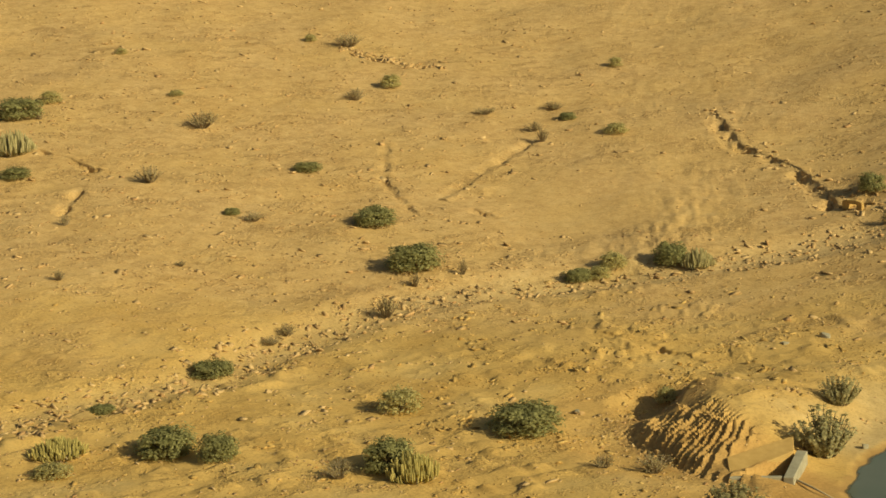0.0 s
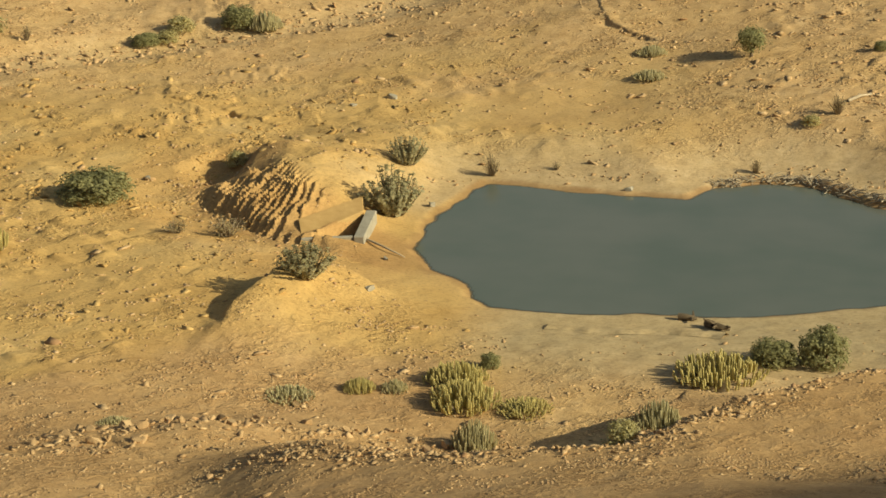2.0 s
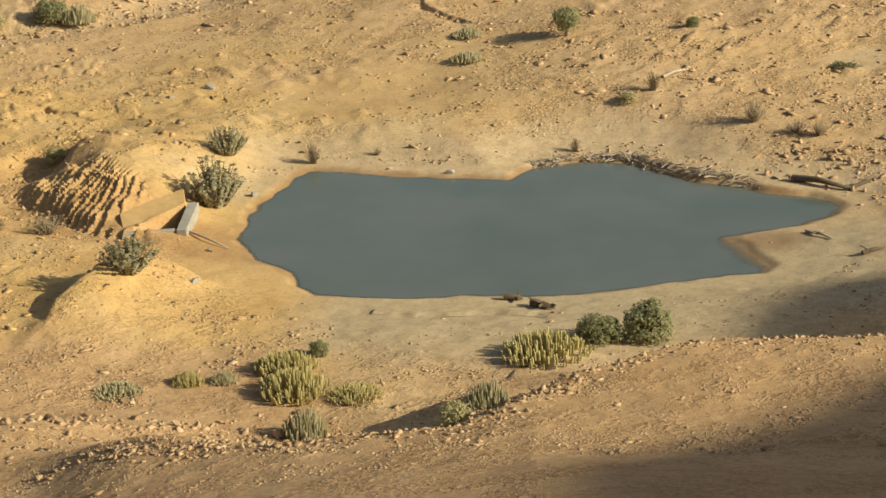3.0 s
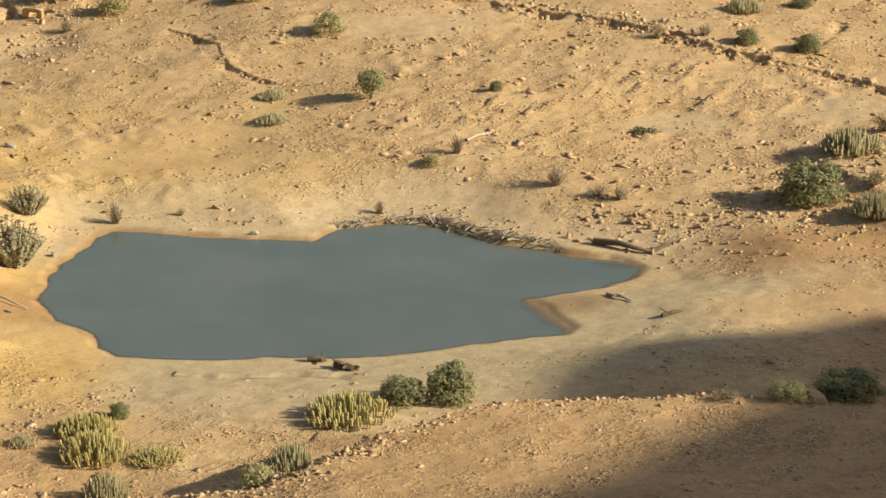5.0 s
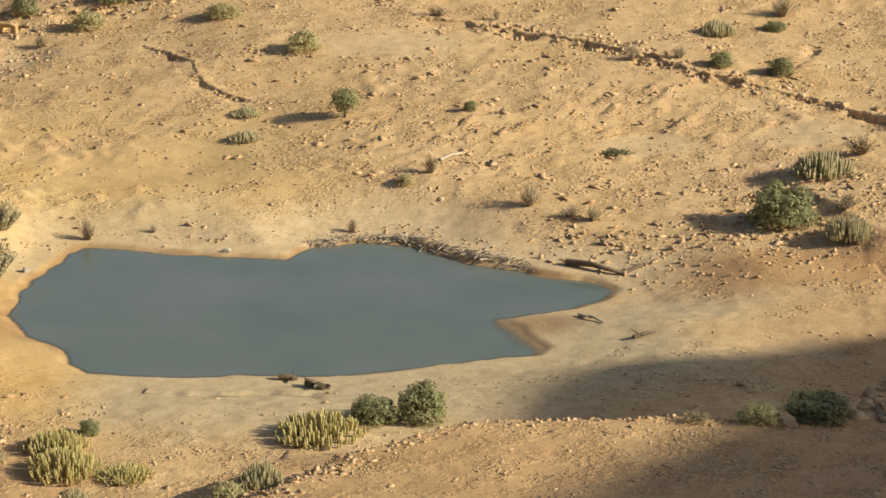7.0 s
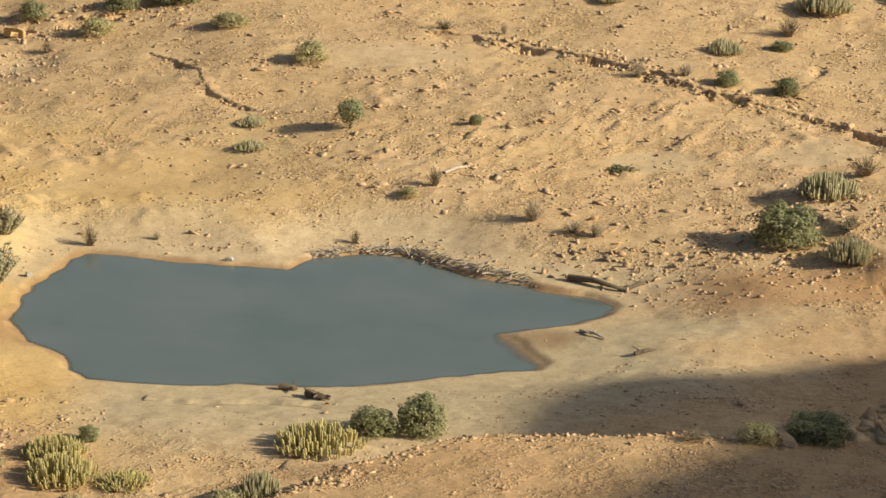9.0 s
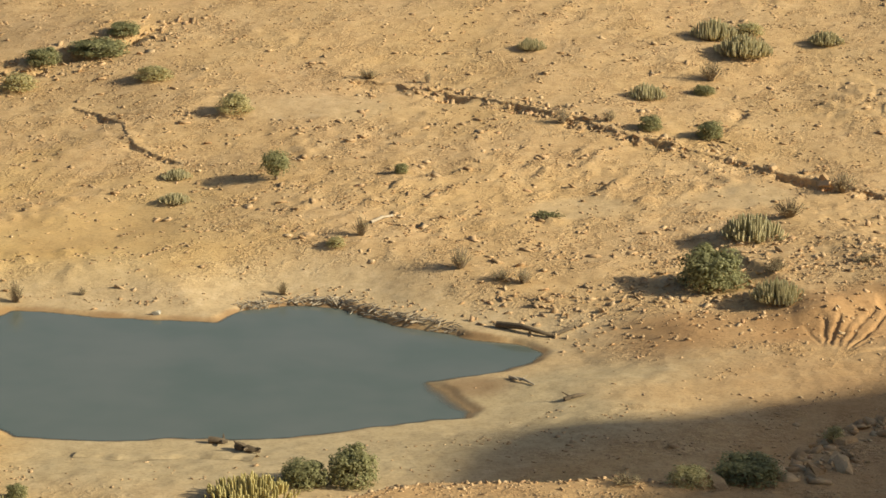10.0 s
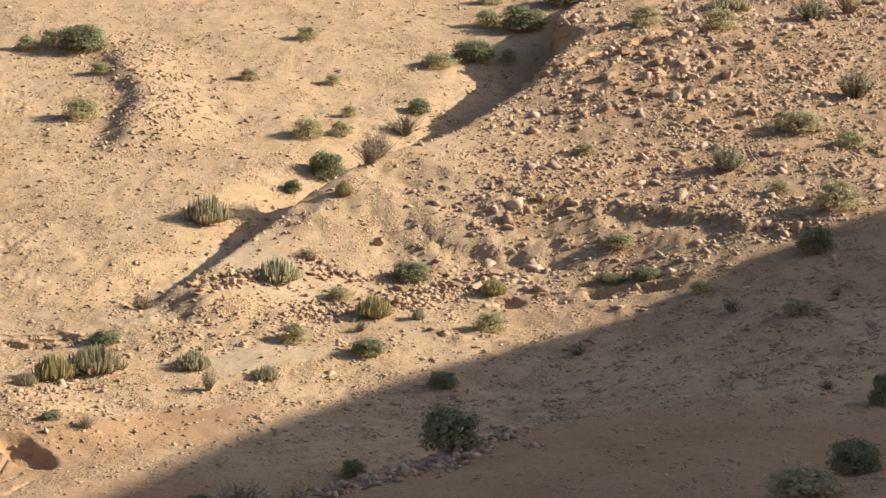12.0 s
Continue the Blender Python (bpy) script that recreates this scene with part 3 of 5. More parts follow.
def soil_kinds(x, y):
    """How much yellow sand, pale crust and rusty earth lies at each point, and how damp it is. Rust also browns some
    shaded ground.
    """
    az, r = np.degrees(np.arctan2(x, y)), np.hypot(x, y)
    blot = clouds(x, y, 9, 4, 71)
    apron = apron_rim(az)
    sand = smooth(-4, -11, az + 5 * blot) * smooth(-2.5, 2.0, r - apron + 4 * blot) * (1 - smooth(100, 130, r + 12 * blot))
    sand = np.maximum(sand, 0.75 * smooth(-8, -2, -np.abs(az + 7) - 3 * blot) * smooth(92, 96, r) * (1 - smooth(106, 118, r + 8 * blot)))
    sand = np.maximum(sand, 0.35 + 0.25 * blot)
    s = shore(x, y)
    crust = (1 - smooth(1.5, 6, s + 3.0 * blot)) * smooth(0.1, 0.4, s) * 0.7 * smooth(84, 88, y + 2 * blot)
    mud = (1 - smooth(4, 10, s + 4.0 * blot)) * smooth(-14, -10, x) * (1 - smooth(80, 86, y - 0.2 * x + 4 * blot)) * 0.8
    d, _, _ = along(x, y, WASH_LEFT)
    crust = np.maximum(crust, 0.35 * (1 - smooth(0.5, 3, d + 2 * blot)))
    d, _, _ = along(x, y, WASH_RIGHT)
    crust = np.maximum(crust, 0.3 * (1 - smooth(0.4, 2.5, d + 2 * blot)))
    crust = np.maximum(crust, 0.45 * bare(x, y) * smooth(-8, 2, az))
    d, side, _ = along(x, y, SCARP)
    rust = 0.9 * (1 - smooth(1, 7, np.where(side > 0, 3 * d, d) + 3 * blot)) * smooth(9, 15, x)
    # rusty floor, laid on stronger to put the brown of the hill's shadow into the colour
    rust = np.maximum(rust, 0.8 * smooth(9, 18, az + 6 * blot) * (1 - smooth(82, 93, r + 3 * blot)))
    damp = (1 - smooth(0.02, 0.45, s + 0.5 * clouds(x, y, 1.6, 3, 74))) * 0.65
    spit = np.hypot((x - 5.6) / 2.6, (y - 80.8) / 2.2)
    damp = np.maximum(damp, 0.65 * (1 - smooth(0.3, 1.0, spit + 0.3 * blot)))
    rust = np.maximum(rust, 0.45 * smooth(3.0, -3.0, r - apron + 3 * blot))
    rust = np.maximum(rust, 0.5 * smooth(27, 32, az + 3 * blot) * smooth(106, 120, r))
    # browner on the furrowed face: its grazing shade is put into the colour
    d, side, run = along(x, y, CHANNEL)
    rust = np.maximum(rust, 0.6 * np.where(side < 0, 1.0, 0.5) * (1 - smooth(3.0, 5.0, d + 1.5 * blot)))
    mud = mud * (1 - rust)
    coarse = 0.5 + 0.5 * smooth(-0.2, 0.3, clouds(x, y, 6, 3, 73))
    smoothed = bare(x, y)
    coarse = coarse * (1 - 0.8 * smoothed) * (1 - 0.85 * mud) * (1 - 0.6 * crust) * smooth(0.5, 5, s) * (1 - 0.35 * sand * smooth(-9, -14, az))
    coarse = coarse * (1 - 0.75 * np.clip(rust - 0.5, 0, 0.3) / 0.3)
    return sand * (1 - 0.8 * mud), crust, rust, damp, mud, coarse


def soil_mesh(name, x, y, z, label):
    """A sheet of earth on a grid of places, with the kinds of soil on its points."""
    rows, cols = x.shape
    me = bpy.data.meshes.new(name)
    k = np.arange(rows * cols).reshape(rows, cols)
    quads = np.stack([k[:-1, :-1], k[:-1, 1:], k[1:, 1:], k[1:, :-1]], -1).reshape(-1, 4)
    me.vertices.add(rows * cols)
    me.vertices.foreach_set("co", np.stack([x, y, z], -1).astype(np.float32).ravel())
    me.loops.add(quads.size)
    me.loops.foreach_set("vertex_index", quads.astype(np.int32).ravel())
    me.polygons.add(len(quads))
    me.polygons.foreach_set("loop_start", (np.arange(len(quads)) * 4).astype(np.int32))
    me.update(calc_edges=True)
    me.polygons.foreach_set("use_smooth", np.ones(len(quads), bool))
    sand, crust, rust, damp, mud, coarse = soil_kinds(x, y)
    soil = me.attributes.new("soil", "FLOAT_COLOR", "POINT")
    soil.data.foreach_set("color", np.stack([sand, crust, rust, mud], -1).clip(0, 1).astype(np.float32).ravel())
    wet = me.attributes.new("damp", "FLOAT", "POINT")
    wet.data.foreach_set("value", damp.clip(0, 1).astype(np.float32).ravel())
    grit = me.attributes.new("coarse", "FLOAT", "POINT")
    grit.data.foreach_set("value", (0.05 + 0.95 * coarse).clip(0, 1).astype(np.float32).ravel())
    me.materials.append(SOIL)
    return tagged(new(name, me), label, "ground", kind="structure")


ground = soil_mesh("ground", SHEET_X, SHEET_Y, SHEET_Z, "dry ochre desert valley of sand, gravel and pale crust")


def add_shade_hill():
    """The steep hill to the right whose shadow falls into the valley."""
    a = np.radians(SUN_AZ)
    across = np.concatenate([np.linspace(-90, -6, 29), [-3, -1.5, 0, 2, 5], np.linspace(10, 150, 29)])
    v, u = np.meshgrid(np.arange(-160, 221, 1.0), across, indexing="ij")
    crest = np.interp(v, [-160, 0, 40.8, 45, 48.5, 51.8, 54, 56.7, 70.8, 74.3, 75.1, 75.6, 77.4, 79, 80.5, 82.5, 85.4, 88, 92.7, 95.4, 98.9, 101.1, 103.6, 105.3, 106.4, 108, 111.4, 113.7, 115.5, 130, 160, 220],
                      [70, 133, 125.2, 123, 121.5, 120.6, 119.8, 118.9, 118.2, 117.3, 116.6, 115.2, 113.9, 112.9, 111.5, 110.6, 108.8, 107.9, 106, 104.5, 102.8, 101.4, 99.8, 98.3, 97, 95.3, 93.8, 92.1, 90.6, 76, 40, -20])
    z = crest - 29.26 - np.where(u < 0, 1.5, 0.7) * np.abs(u) + 0.8 * clouds(u, v, 9, 3, 61) * smooth(3, 20, np.abs(u))
    x, y = (u + 170) * np.sin(a) - v * np.cos(a), (u + 170) * np.cos(a) + v * np.sin(a)
    return soil_mesh("hillside", x, y, z, "steep bare hillside of dry ochre earth")


add_shade_hill()


def earth_bank(line, seed):
    """A low broken bank of earth along a gully, steep on the side away from the sun."""
    pts = np.array(line, float)
    seg = np.hypot(*np.diff(pts, axis=0).T)
    at = np.arange(0, seg.sum(), 0.11)
    k = np.minimum(np.searchsorted(np.cumsum(seg), at, side="right"), len(seg) - 1)
    f = ((at - np.concatenate([[0], np.cumsum(seg)])[k]) / seg[k])[:, None]
    p = pts[k] * (1 - f) + pts[k + 1] * f
    way = np.stack([np.interp(at, np.cumsum(seg) - seg / 2, (np.diff(pts, axis=0) / seg[:, None])[:, c]) for c in (0, 1)], -1)
    out = np.stack([-way[:, 1], way[:, 0]], -1)
    out = out * sunward(line)
    t = at * 0
    p = p + out * (0.3 * clouds(at, t + seed * 3.1, 1.3, 3, seed) + 0.08 * grain(at, t + seed, 0.3, seed + 1))[:, None]
    brow = p + out * 0.42
    brow = tops(brow[:, 0], brow[:, 1]) + 0.03 + 0.05 * grain(at, t, 0.3, seed + 3)
    rows = []
    for off, up in ((-0.22, -0.2), (-0.06, 0.05), (0.0, 0.55), (0.06, 0.92), (0.14, 1.0), (0.4, 1.0), (0.9, None)):
        q = p + out * (off + 0.03 * grain(at, t + 3 * off, 0.25, seed + 4))[:, None]
        low = tops(q[:, 0], q[:, 1])
        foot = p - out * 0.3
        foot = tops(foot[:, 0], foot[:, 1])
        rows.append((q[:, 0], q[:, 1], low - 0.05 if up is None else foot + up * np.maximum(brow - foot, 0.02)))
    x, y, z = (np.array([r[c] for r in rows]) for c in range(3))
    return soil_mesh("earth_bank", x, y, z, "low broken bank of dry earth along a gully")


for line, depth, rise, seed in BANKS:
    earth_bank(line, seed)


def add_pond():
    """The water: clear over the first centimetres of mud, murky where it is deeper."""
    x, y = np.meshgrid(np.linspace(-18.5, 11.0, 190), np.linspace(72.5, 95.0, 170), indexing="ij")
    k = np.arange(x.size).reshape(x.shape)
    quads = np.stack([k[:-1, :-1], k[1:, :-1], k[1:, 1:], k[:-1, 1:]], -1).reshape(-1, 4)
    me = bpy.data.meshes.new("water")
    me.from_pydata(np.stack([x, y, x * 0], -1).reshape(-1, 3).tolist(), [], quads.tolist())
    murk = me.attributes.new("murk", "FLOAT", "POINT")
    murk.data.foreach_set("value", smooth(-0.01, 0.045, -tops(x, y)).astype(np.float32).ravel())
    me.materials.append(WATER)
    return tagged(new("water", me), "still grey-green water of a small muddy pond", "water", kind="structure")


add_pond()


# ---- helpers for things ----
def part(name, bm, mat, parent=None, label="", smooth_faces=False):
    me = bpy.data.meshes.new(name)
    bm.to_mesh(me)
    bm.free()
    if smooth_faces:
        me.polygons.foreach_set("use_smooth", [True] * len(me.polygons))
    me.materials.append(mat)
    ob = new(name, me)
    if parent is not None:
        ob.parent = parent
    return tagged(ob, label)


def from_arrays(name, verts, faces, mat, parent=None, label="", smooth_faces=False):
    me = bpy.data.meshes.new(name)
    me.from_pydata([tuple(v) for v in verts], [], [tuple(f) for f in faces])
    if smooth_faces:
        me.polygons.foreach_set("use_smooth", [True] * len(me.polygons))
    me.materials.append(mat)
    ob = new(name, me)
    if parent is not None:
        ob.parent = parent
    return tagged(ob, label)


def top(x, y):
    """Height of the ground at a place."""
    return float(tops(x, y))


def tube(verts, faces, path, radii, sides):
    """Adds a tapered, closed tube along a path of points."""
    first = len(verts)
    for k, p in enumerate(path):
        a, b = Vector(path[max(k - 1, 0)]), Vector(path[min(k + 1, len(path) - 1)])
        way = (b - a).normalized()
        u = way.orthogonal().normalized()
        w = way.cross(u)
        for s in range(sides):
            c = 2 * math.pi * s / sides
            verts.append(Vector(p) + radii[k] * (math.cos(c) * u + math.sin(c) * w))
    for k in range(len(path) - 1):
        for s in range(sides):
            i, j = first + k * sides + s, first + k * sides + (s + 1) % sides
            faces.append((i, j, j + sides, i + sides))
    faces.append(tuple(first + (len(path) - 1) * sides + s for s in range(sides)))


def leaf(verts, faces, at, out, size, rng, loose=0.7):
    """A small folded leaf clump that faces outwards."""
    out = (out.normalized() + loose * Vector((rng.uniform(-1, 1), rng.uniform(-1, 1), rng.uniform(-0.6, 1)))).normalized()
    way = out.orthogonal().normalized()
    way.rotate(Matrix.Rotation(rng.uniform(0, 6.28), 3, out))
    side = out.cross(way)
    k = len(verts)
    verts += [at - way * size * 0.6, at + side * size * 0.36 - out * size * 0.1, at + way * size * 0.6, at - side * size * 0.36 - out * size * 0.1]
    faces += [(k, k + 1, k + 2), (k, k + 2, k + 3)]


def limbs(rng, count, reach, high, thick, low=0.0, spread=1.0):
    """Crooked branches from the foot outwards: verts, faces and the tips."""
    verts, faces, tips = [], [], []
    for k in range(count):
        a = 2 * math.pi * (k + rng.uniform(-0.3, 0.3)) / count
        out, rise = reach * rng.uniform(0.55, 1.0) * spread, high * rng.uniform(0.6, 1.0)
        path = []
        for u in (0, 0.25, 0.5, 0.75, 1.0):
            path.append(Vector((math.cos(a) * out * u ** 1.2 + rng.uniform(-0.03, 0.03) * u, math.sin(a) * out * u ** 1.2 + rng.uniform(-0.03, 0.03) * u,
                                low + (rise - low) * u ** 0.8)))
        tube(verts, faces, path, [thick * (1 - 0.8 * u) for u in (0, 0.25, 0.5, 0.75, 1.0)], 5)
        tips.append(path[-1])
        for m in range(3):
            base = path[2 + m % 2]
            b = a + rng.uniform(-1.2, 1.2)
            tip = base + Vector((math.cos(b) * reach * 0.35, math.sin(b) * reach * 0.35, high * rng.uniform(0.05, 0.3)))
            tube(verts, faces, [base, (base + tip) / 2 + Vector((0, 0, 0.02)), tip], [thick * 0.4, thick * 0.25, thick * 0.08], 4)
            tips.append(tip)
    return verts, faces, tips


def leafy_shrub(name, seed, leaf_mat, count=1500, leaf_size=0.055, base=0.30, lump=0.24, trunk=0.0, ragged=0.25):
    """A shrub one metre wide and one metre high; its crown is many small clumps of leaves on crooked limbs."""
    rng = random.Random(seed)
    root = new(name)
    low = trunk
    verts, faces, tips = limbs(rng, 6, 0.30, 0.72, 0.028, low * 0.9)
    if trunk:
        tube(verts, faces, [Vector((0, 0, -0.08)), Vector((0.02, 0.01, trunk * 0.5)), Vector((0, 0, trunk))], [0.06, 0.05, 0.045], 7)
    from_arrays("trunk", verts, faces, BARK, root, "crooked grey-brown limbs", True)
    lumps = []
    for k in range(16):
        a, u = rng.uniform(0, 6.28), math.sqrt(rng.uniform(0.02, 1))
        rad = u * (0.5 - lump * 0.55)
        z = low + (1 - low) * (base + (0.82 - base) * math.sqrt(max(0, 1 - u * u * 0.9)) * rng.uniform(0.45, 1.0))
        if trunk:
            z = 0.56 + rng.choice((-1, 1)) * 0.30 * math.sqrt(max(0, 1 - u * u)) * rng.uniform(0.6, 1.0)
        lumps.append((Vector((math.cos(a) * rad, math.sin(a) * rad, z)), lump * rng.uniform(0.7, 1.15)))
    for t in tips[::2]:
        lumps.append((t, lump * rng.uniform(0.4, 0.7)))
    if not trunk:
        for k in range(11):
            a = k * 0.571 + rng.uniform(-0.2, 0.2)
            lumps.append((Vector((math.cos(a) * 0.36, math.sin(a) * 0.36, 0.2)), lump * rng.uniform(0.7, 1.0)))
    verts, faces = [], []
    for k in range(count):
        c, s = lumps[rng.randrange(len(lumps))]
        d = Vector((rng.gauss(0, 1), rng.gauss(0, 1), rng.gauss(0.15, 1))).normalized()
        p = c + Vector((d.x, d.y, d.z * 0.85)) * s * rng.uniform(0.55, 1.0 + ragged * rng.random())
        p.z = max(p.z, 0.03 + low * 0.8)
        leaf(verts, faces, p, d + (p - Vector((0, 0, 0.3))) * 1.5, leaf_size * rng.uniform(0.6, 1.5), rng)
    from_arrays("crown", verts, faces, leaf_mat, root)
    return root


def spurge_cushion(name, seed, stem_mat, stems=210, dome=0.68):
    """A cushion of upright, ribbed, leafless stems, one metre wide and one high."""
    rng = random.Random(seed)
    root = new(name)
    verts, faces = [], []
    for k in range(stems):
        u = math.sqrt((k + 0.5) / stems)
        a = k * 2.39996 + rng.uniform(-0.3, 0.3)
        foot = Vector((math.cos(a) * u * 0.34, math.sin(a) * u * 0.34, -0.03))
        h = (1 - dome * u * u) * rng.uniform(0.72, 1.0)
        out = 0.20 * u + rng.uniform(-0.05, 0.06)
        head = foot + Vector((math.cos(a) * out, math.sin(a) * out, h))
        mid = foot.lerp(head, 0.45) + Vector((math.cos(a), math.sin(a), 0)) * out * 0.45
        near_top = mid.lerp(head, 0.85)
        w = rng.uniform(0.011, 0.019)
        tube(verts, faces, [foot, mid, near_top, head], [w * 0.8, w, w * 0.9, w * 0.3], 5)
    part_stems = from_arrays("stem_mass", verts, faces, stem_mat, root)
    tagged(part_stems, kind="stuff")
    verts, faces = [], []
    for k in range(40):
        a, u = rng.uniform(0, 6.28), math.sqrt(rng.random()) * 0.42
        p = Vector((math.cos(a) * u, math.sin(a) * u, 0.0))
        tube(verts, faces, [p, p + Vector((rng.uniform(-0.05, 0.05), rng.uniform(-0.05, 0.05), rng.uniform(0.1, 0.28)))], [0.02, 0.012], 4)
    tagged(from_arrays("dead_base", verts, faces, DRY_WOOD, root, "dead brown lower stems"), kind="stuff")
    return root


def twiggy_shrub(name, seed, leaf_mat, leaves=260, twigs=85):
    """A thin, half-dry shrub of fine twigs with few leaves, one metre wide and one high."""
    rng = random.Random(seed)
    root = new(name)
    verts, faces, ends = [], [], []
    for k in range(twigs):
        a, lean = rng.uniform(0, 6.28), rng.uniform(0.1, 1.0)
        tip = Vector((math.cos(a) * 0.5 * lean, math.sin(a) * 0.5 * lean, rng.uniform(0.45, 1.0) * math.sqrt(1.15 - lean * lean * 0.75)))
        foot = Vector((math.cos(a) * 0.08 * lean, math.sin(a) * 0.08 * lean, -0.03))
        mid = foot.lerp(tip, 0.5) + Vector((rng.uniform(-0.06, 0.06), rng.uniform(-0.06, 0.06), 0.05))
        tube(verts, faces, [foot, mid, tip], [0.014, 0.009, 0.004], 3)
        ends += [(mid.lerp(tip, u), tip - mid) for u in (0.3, 0.6, 0.9)]
    tagged(from_arrays("twig_tangle", verts, faces, DRY_WOOD, root, "fine grey-brown twigs"), kind="stuff")
    verts, faces = [], []
    for k in range(leaves):
        p, way = ends[rng.randrange(len(ends))]
        p = p + Vector((rng.gauss(0, 0.03), rng.gauss(0, 0.03), rng.gauss(0, 0.03)))
        p.z = max(p.z, 0.02)
        leaf(verts, faces, p, p - Vector((0, 0, 0.2)), rng.uniform(0.04, 0.08), rng)
    from_arrays("foliage", verts, faces, leaf_mat, root)
    return root


def wand_shrub(name, seed, leaf_mat, wands=70):
    """A shrub of long upright leafy shoots fanning out from the foot."""
    rng = random.Random(seed)
    root = new(name)
    verts, faces, lv, lf = [], [], [], []
    for k in range(wands):
        a, lean = rng.uniform(0, 6.28), math.sqrt(rng.uniform(0.0, 1.0))
        tip = Vector((math.cos(a) * 0.5 * lean, math.sin(a) * 0.5 * lean, rng.uniform(0.65, 1.0) * (1.0 - 0.45 * lean * lean)))
        foot = Vector((math.cos(a) * 0.16 * lean, math.sin(a) * 0.16 * lean, -0.03))
        tube(verts, faces, [foot, foot.lerp(tip, 0.5), tip], [0.012, 0.009, 0.004], 3)
        for m in range(26):
            u = rng.uniform(0.12, 1.0)
            p = foot.lerp(tip, u)
            way = (tip - foot).normalized() + Vector((rng.gauss(0, 0.6), rng.gauss(0, 0.6), rng.gauss(0.1, 0.4)))
            leaf(lv, lf, p + way * 0.02, p - Vector((0, 0, 0.25)) + way * 0.2, rng.uniform(0.05, 0.09), rng)
    tagged(from_arrays("shoot_tangle", verts, faces, DRY_WOOD, root, "thin woody shoots"), kind="stuff")
    from_arrays("foliage", lv, lf, leaf_mat, root)
    return root


def rock_mesh(seed, mat, flat=0.6):
    """A broken angular stone about one metre long."""
    rng = random.Random(seed)
    bm = bmesh.new()
    bmesh.ops.create_cube(bm, size=0.8)
    bmesh.ops.subdivide_edges(bm, edges=bm.edges[:], cuts=1)
    cuts = [(Vector((rng.gauss(0, 1), rng.gauss(0, 1), rng.gauss(0, 1))).normalized(), rng.uniform(0.30, 0.44)) for k in range(6)]
    for v in bm.verts:
        v.co += Vector((rng.uniform(-0.07, 0.07), rng.uniform(-0.07, 0.07), rng.uniform(-0.07, 0.07)))
        for n, d in cuts:
            over = v.co.dot(n) - d
            if over > 0:
                v.co -= n * over
        v.co = Vector((v.co.x * 1.25, v.co.y * 0.85, v.co.z * flat))
    me = bpy.data.meshes.new("rock")
    bm.to_mesh(me)
    bm.free()
    me.materials.append(mat)
    return me


def chip_shapes(count):
    """Low shapes for the small stones: points and triangles."""
    shapes = []
    for k in range(count):
        rng = random.Random(900 + k)
        bm = bmesh.new()
        bmesh.ops.create_cube(bm, size=1.0)
        for v in bm.verts:
            v.co = Vector((v.co.x * rng.uniform(0.6, 1.5), v.co.y * rng.uniform(0.35, 1.0), v.co.z * rng.uniform(0.14, 0.34))) * 0.95
        bmesh.ops.triangulate(bm, faces=bm.faces)
        bm.verts.ensure_lookup_table()
        shapes.append((np.array([v.co[:] for v in bm.verts]), np.array([[v.index for v in f.verts] for f in bm.faces])))
        bm.free()
    return shapes


def stone_field(name, x, y, size, mat, label, seed, stand=0.24, sink=0.12, tall=1.0):
    """Many small stones lying on the ground as one mesh."""
    rng = np.random.default_rng(seed)
    z = tops(x, y)
    shapes = chip_shapes(10)
    kind = rng.integers(0, len(shapes), len(x))
    verts, faces, base = [], [], 0
    for k, (pts, tris) in enumerate(shapes):
        pick = np.where(kind == k)[0]
        n = len(pick)
        a, b, c = rng.uniform(0, 2 * np.pi, n), rng.normal(0, stand, n), rng.normal(0, stand, n)
        s = size[pick]
        p = pts[None] * (s[:, None, None] * np.stack([rng.uniform(0.7, 1.3, n), rng.uniform(0.7, 1.2, n), tall * rng.uniform(0.6, 1.3, n)], -1)[:, None, :])
        y1, z1 = p[..., 1] * np.cos(b)[:, None] - p[..., 2] * np.sin(b)[:, None], p[..., 1] * np.sin(b)[:, None] + p[..., 2] * np.cos(b)[:, None]
        x1, z2 = p[..., 0] * np.cos(c)[:, None] + z1 * np.sin(c)[:, None], -p[..., 0] * np.sin(c)[:, None] + z1 * np.cos(c)[:, None]
        x2, y2 = x1 * np.cos(a)[:, None] - y1 * np.sin(a)[:, None], x1 * np.sin(a)[:, None] + y1 * np.cos(a)[:, None]
        q = np.stack([x2 + x[pick][:, None], y2 + y[pick][:, None], z2 + (z[pick] + sink * s * 0.3)[:, None]], -1)
        verts.append(q.reshape(-1, 3))
        faces.append((tris[None] + base + (np.arange(n) * len(pts))[:, None, None]).reshape(-1, 3))
        base += n * len(pts)
    verts, faces = np.concatenate(verts), np.concatenate(faces)
    me = bpy.data.meshes.new(name)
    me.vertices.add(len(verts))
    me.vertices.foreach_set("co", verts.astype(np.float32).ravel())
    me.loops.add(faces.size)
    me.loops.foreach_set("vertex_index", faces.astype(np.int32).ravel())
    me.polygons.add(len(faces))
    me.polygons.foreach_set("loop_start", (np.arange(len(faces)) * 3).astype(np.int32))
    me.update(calc_edges=True)
    me.materials.append(mat)
    return tagged(new(name, me), label, "stones", kind="stuff")


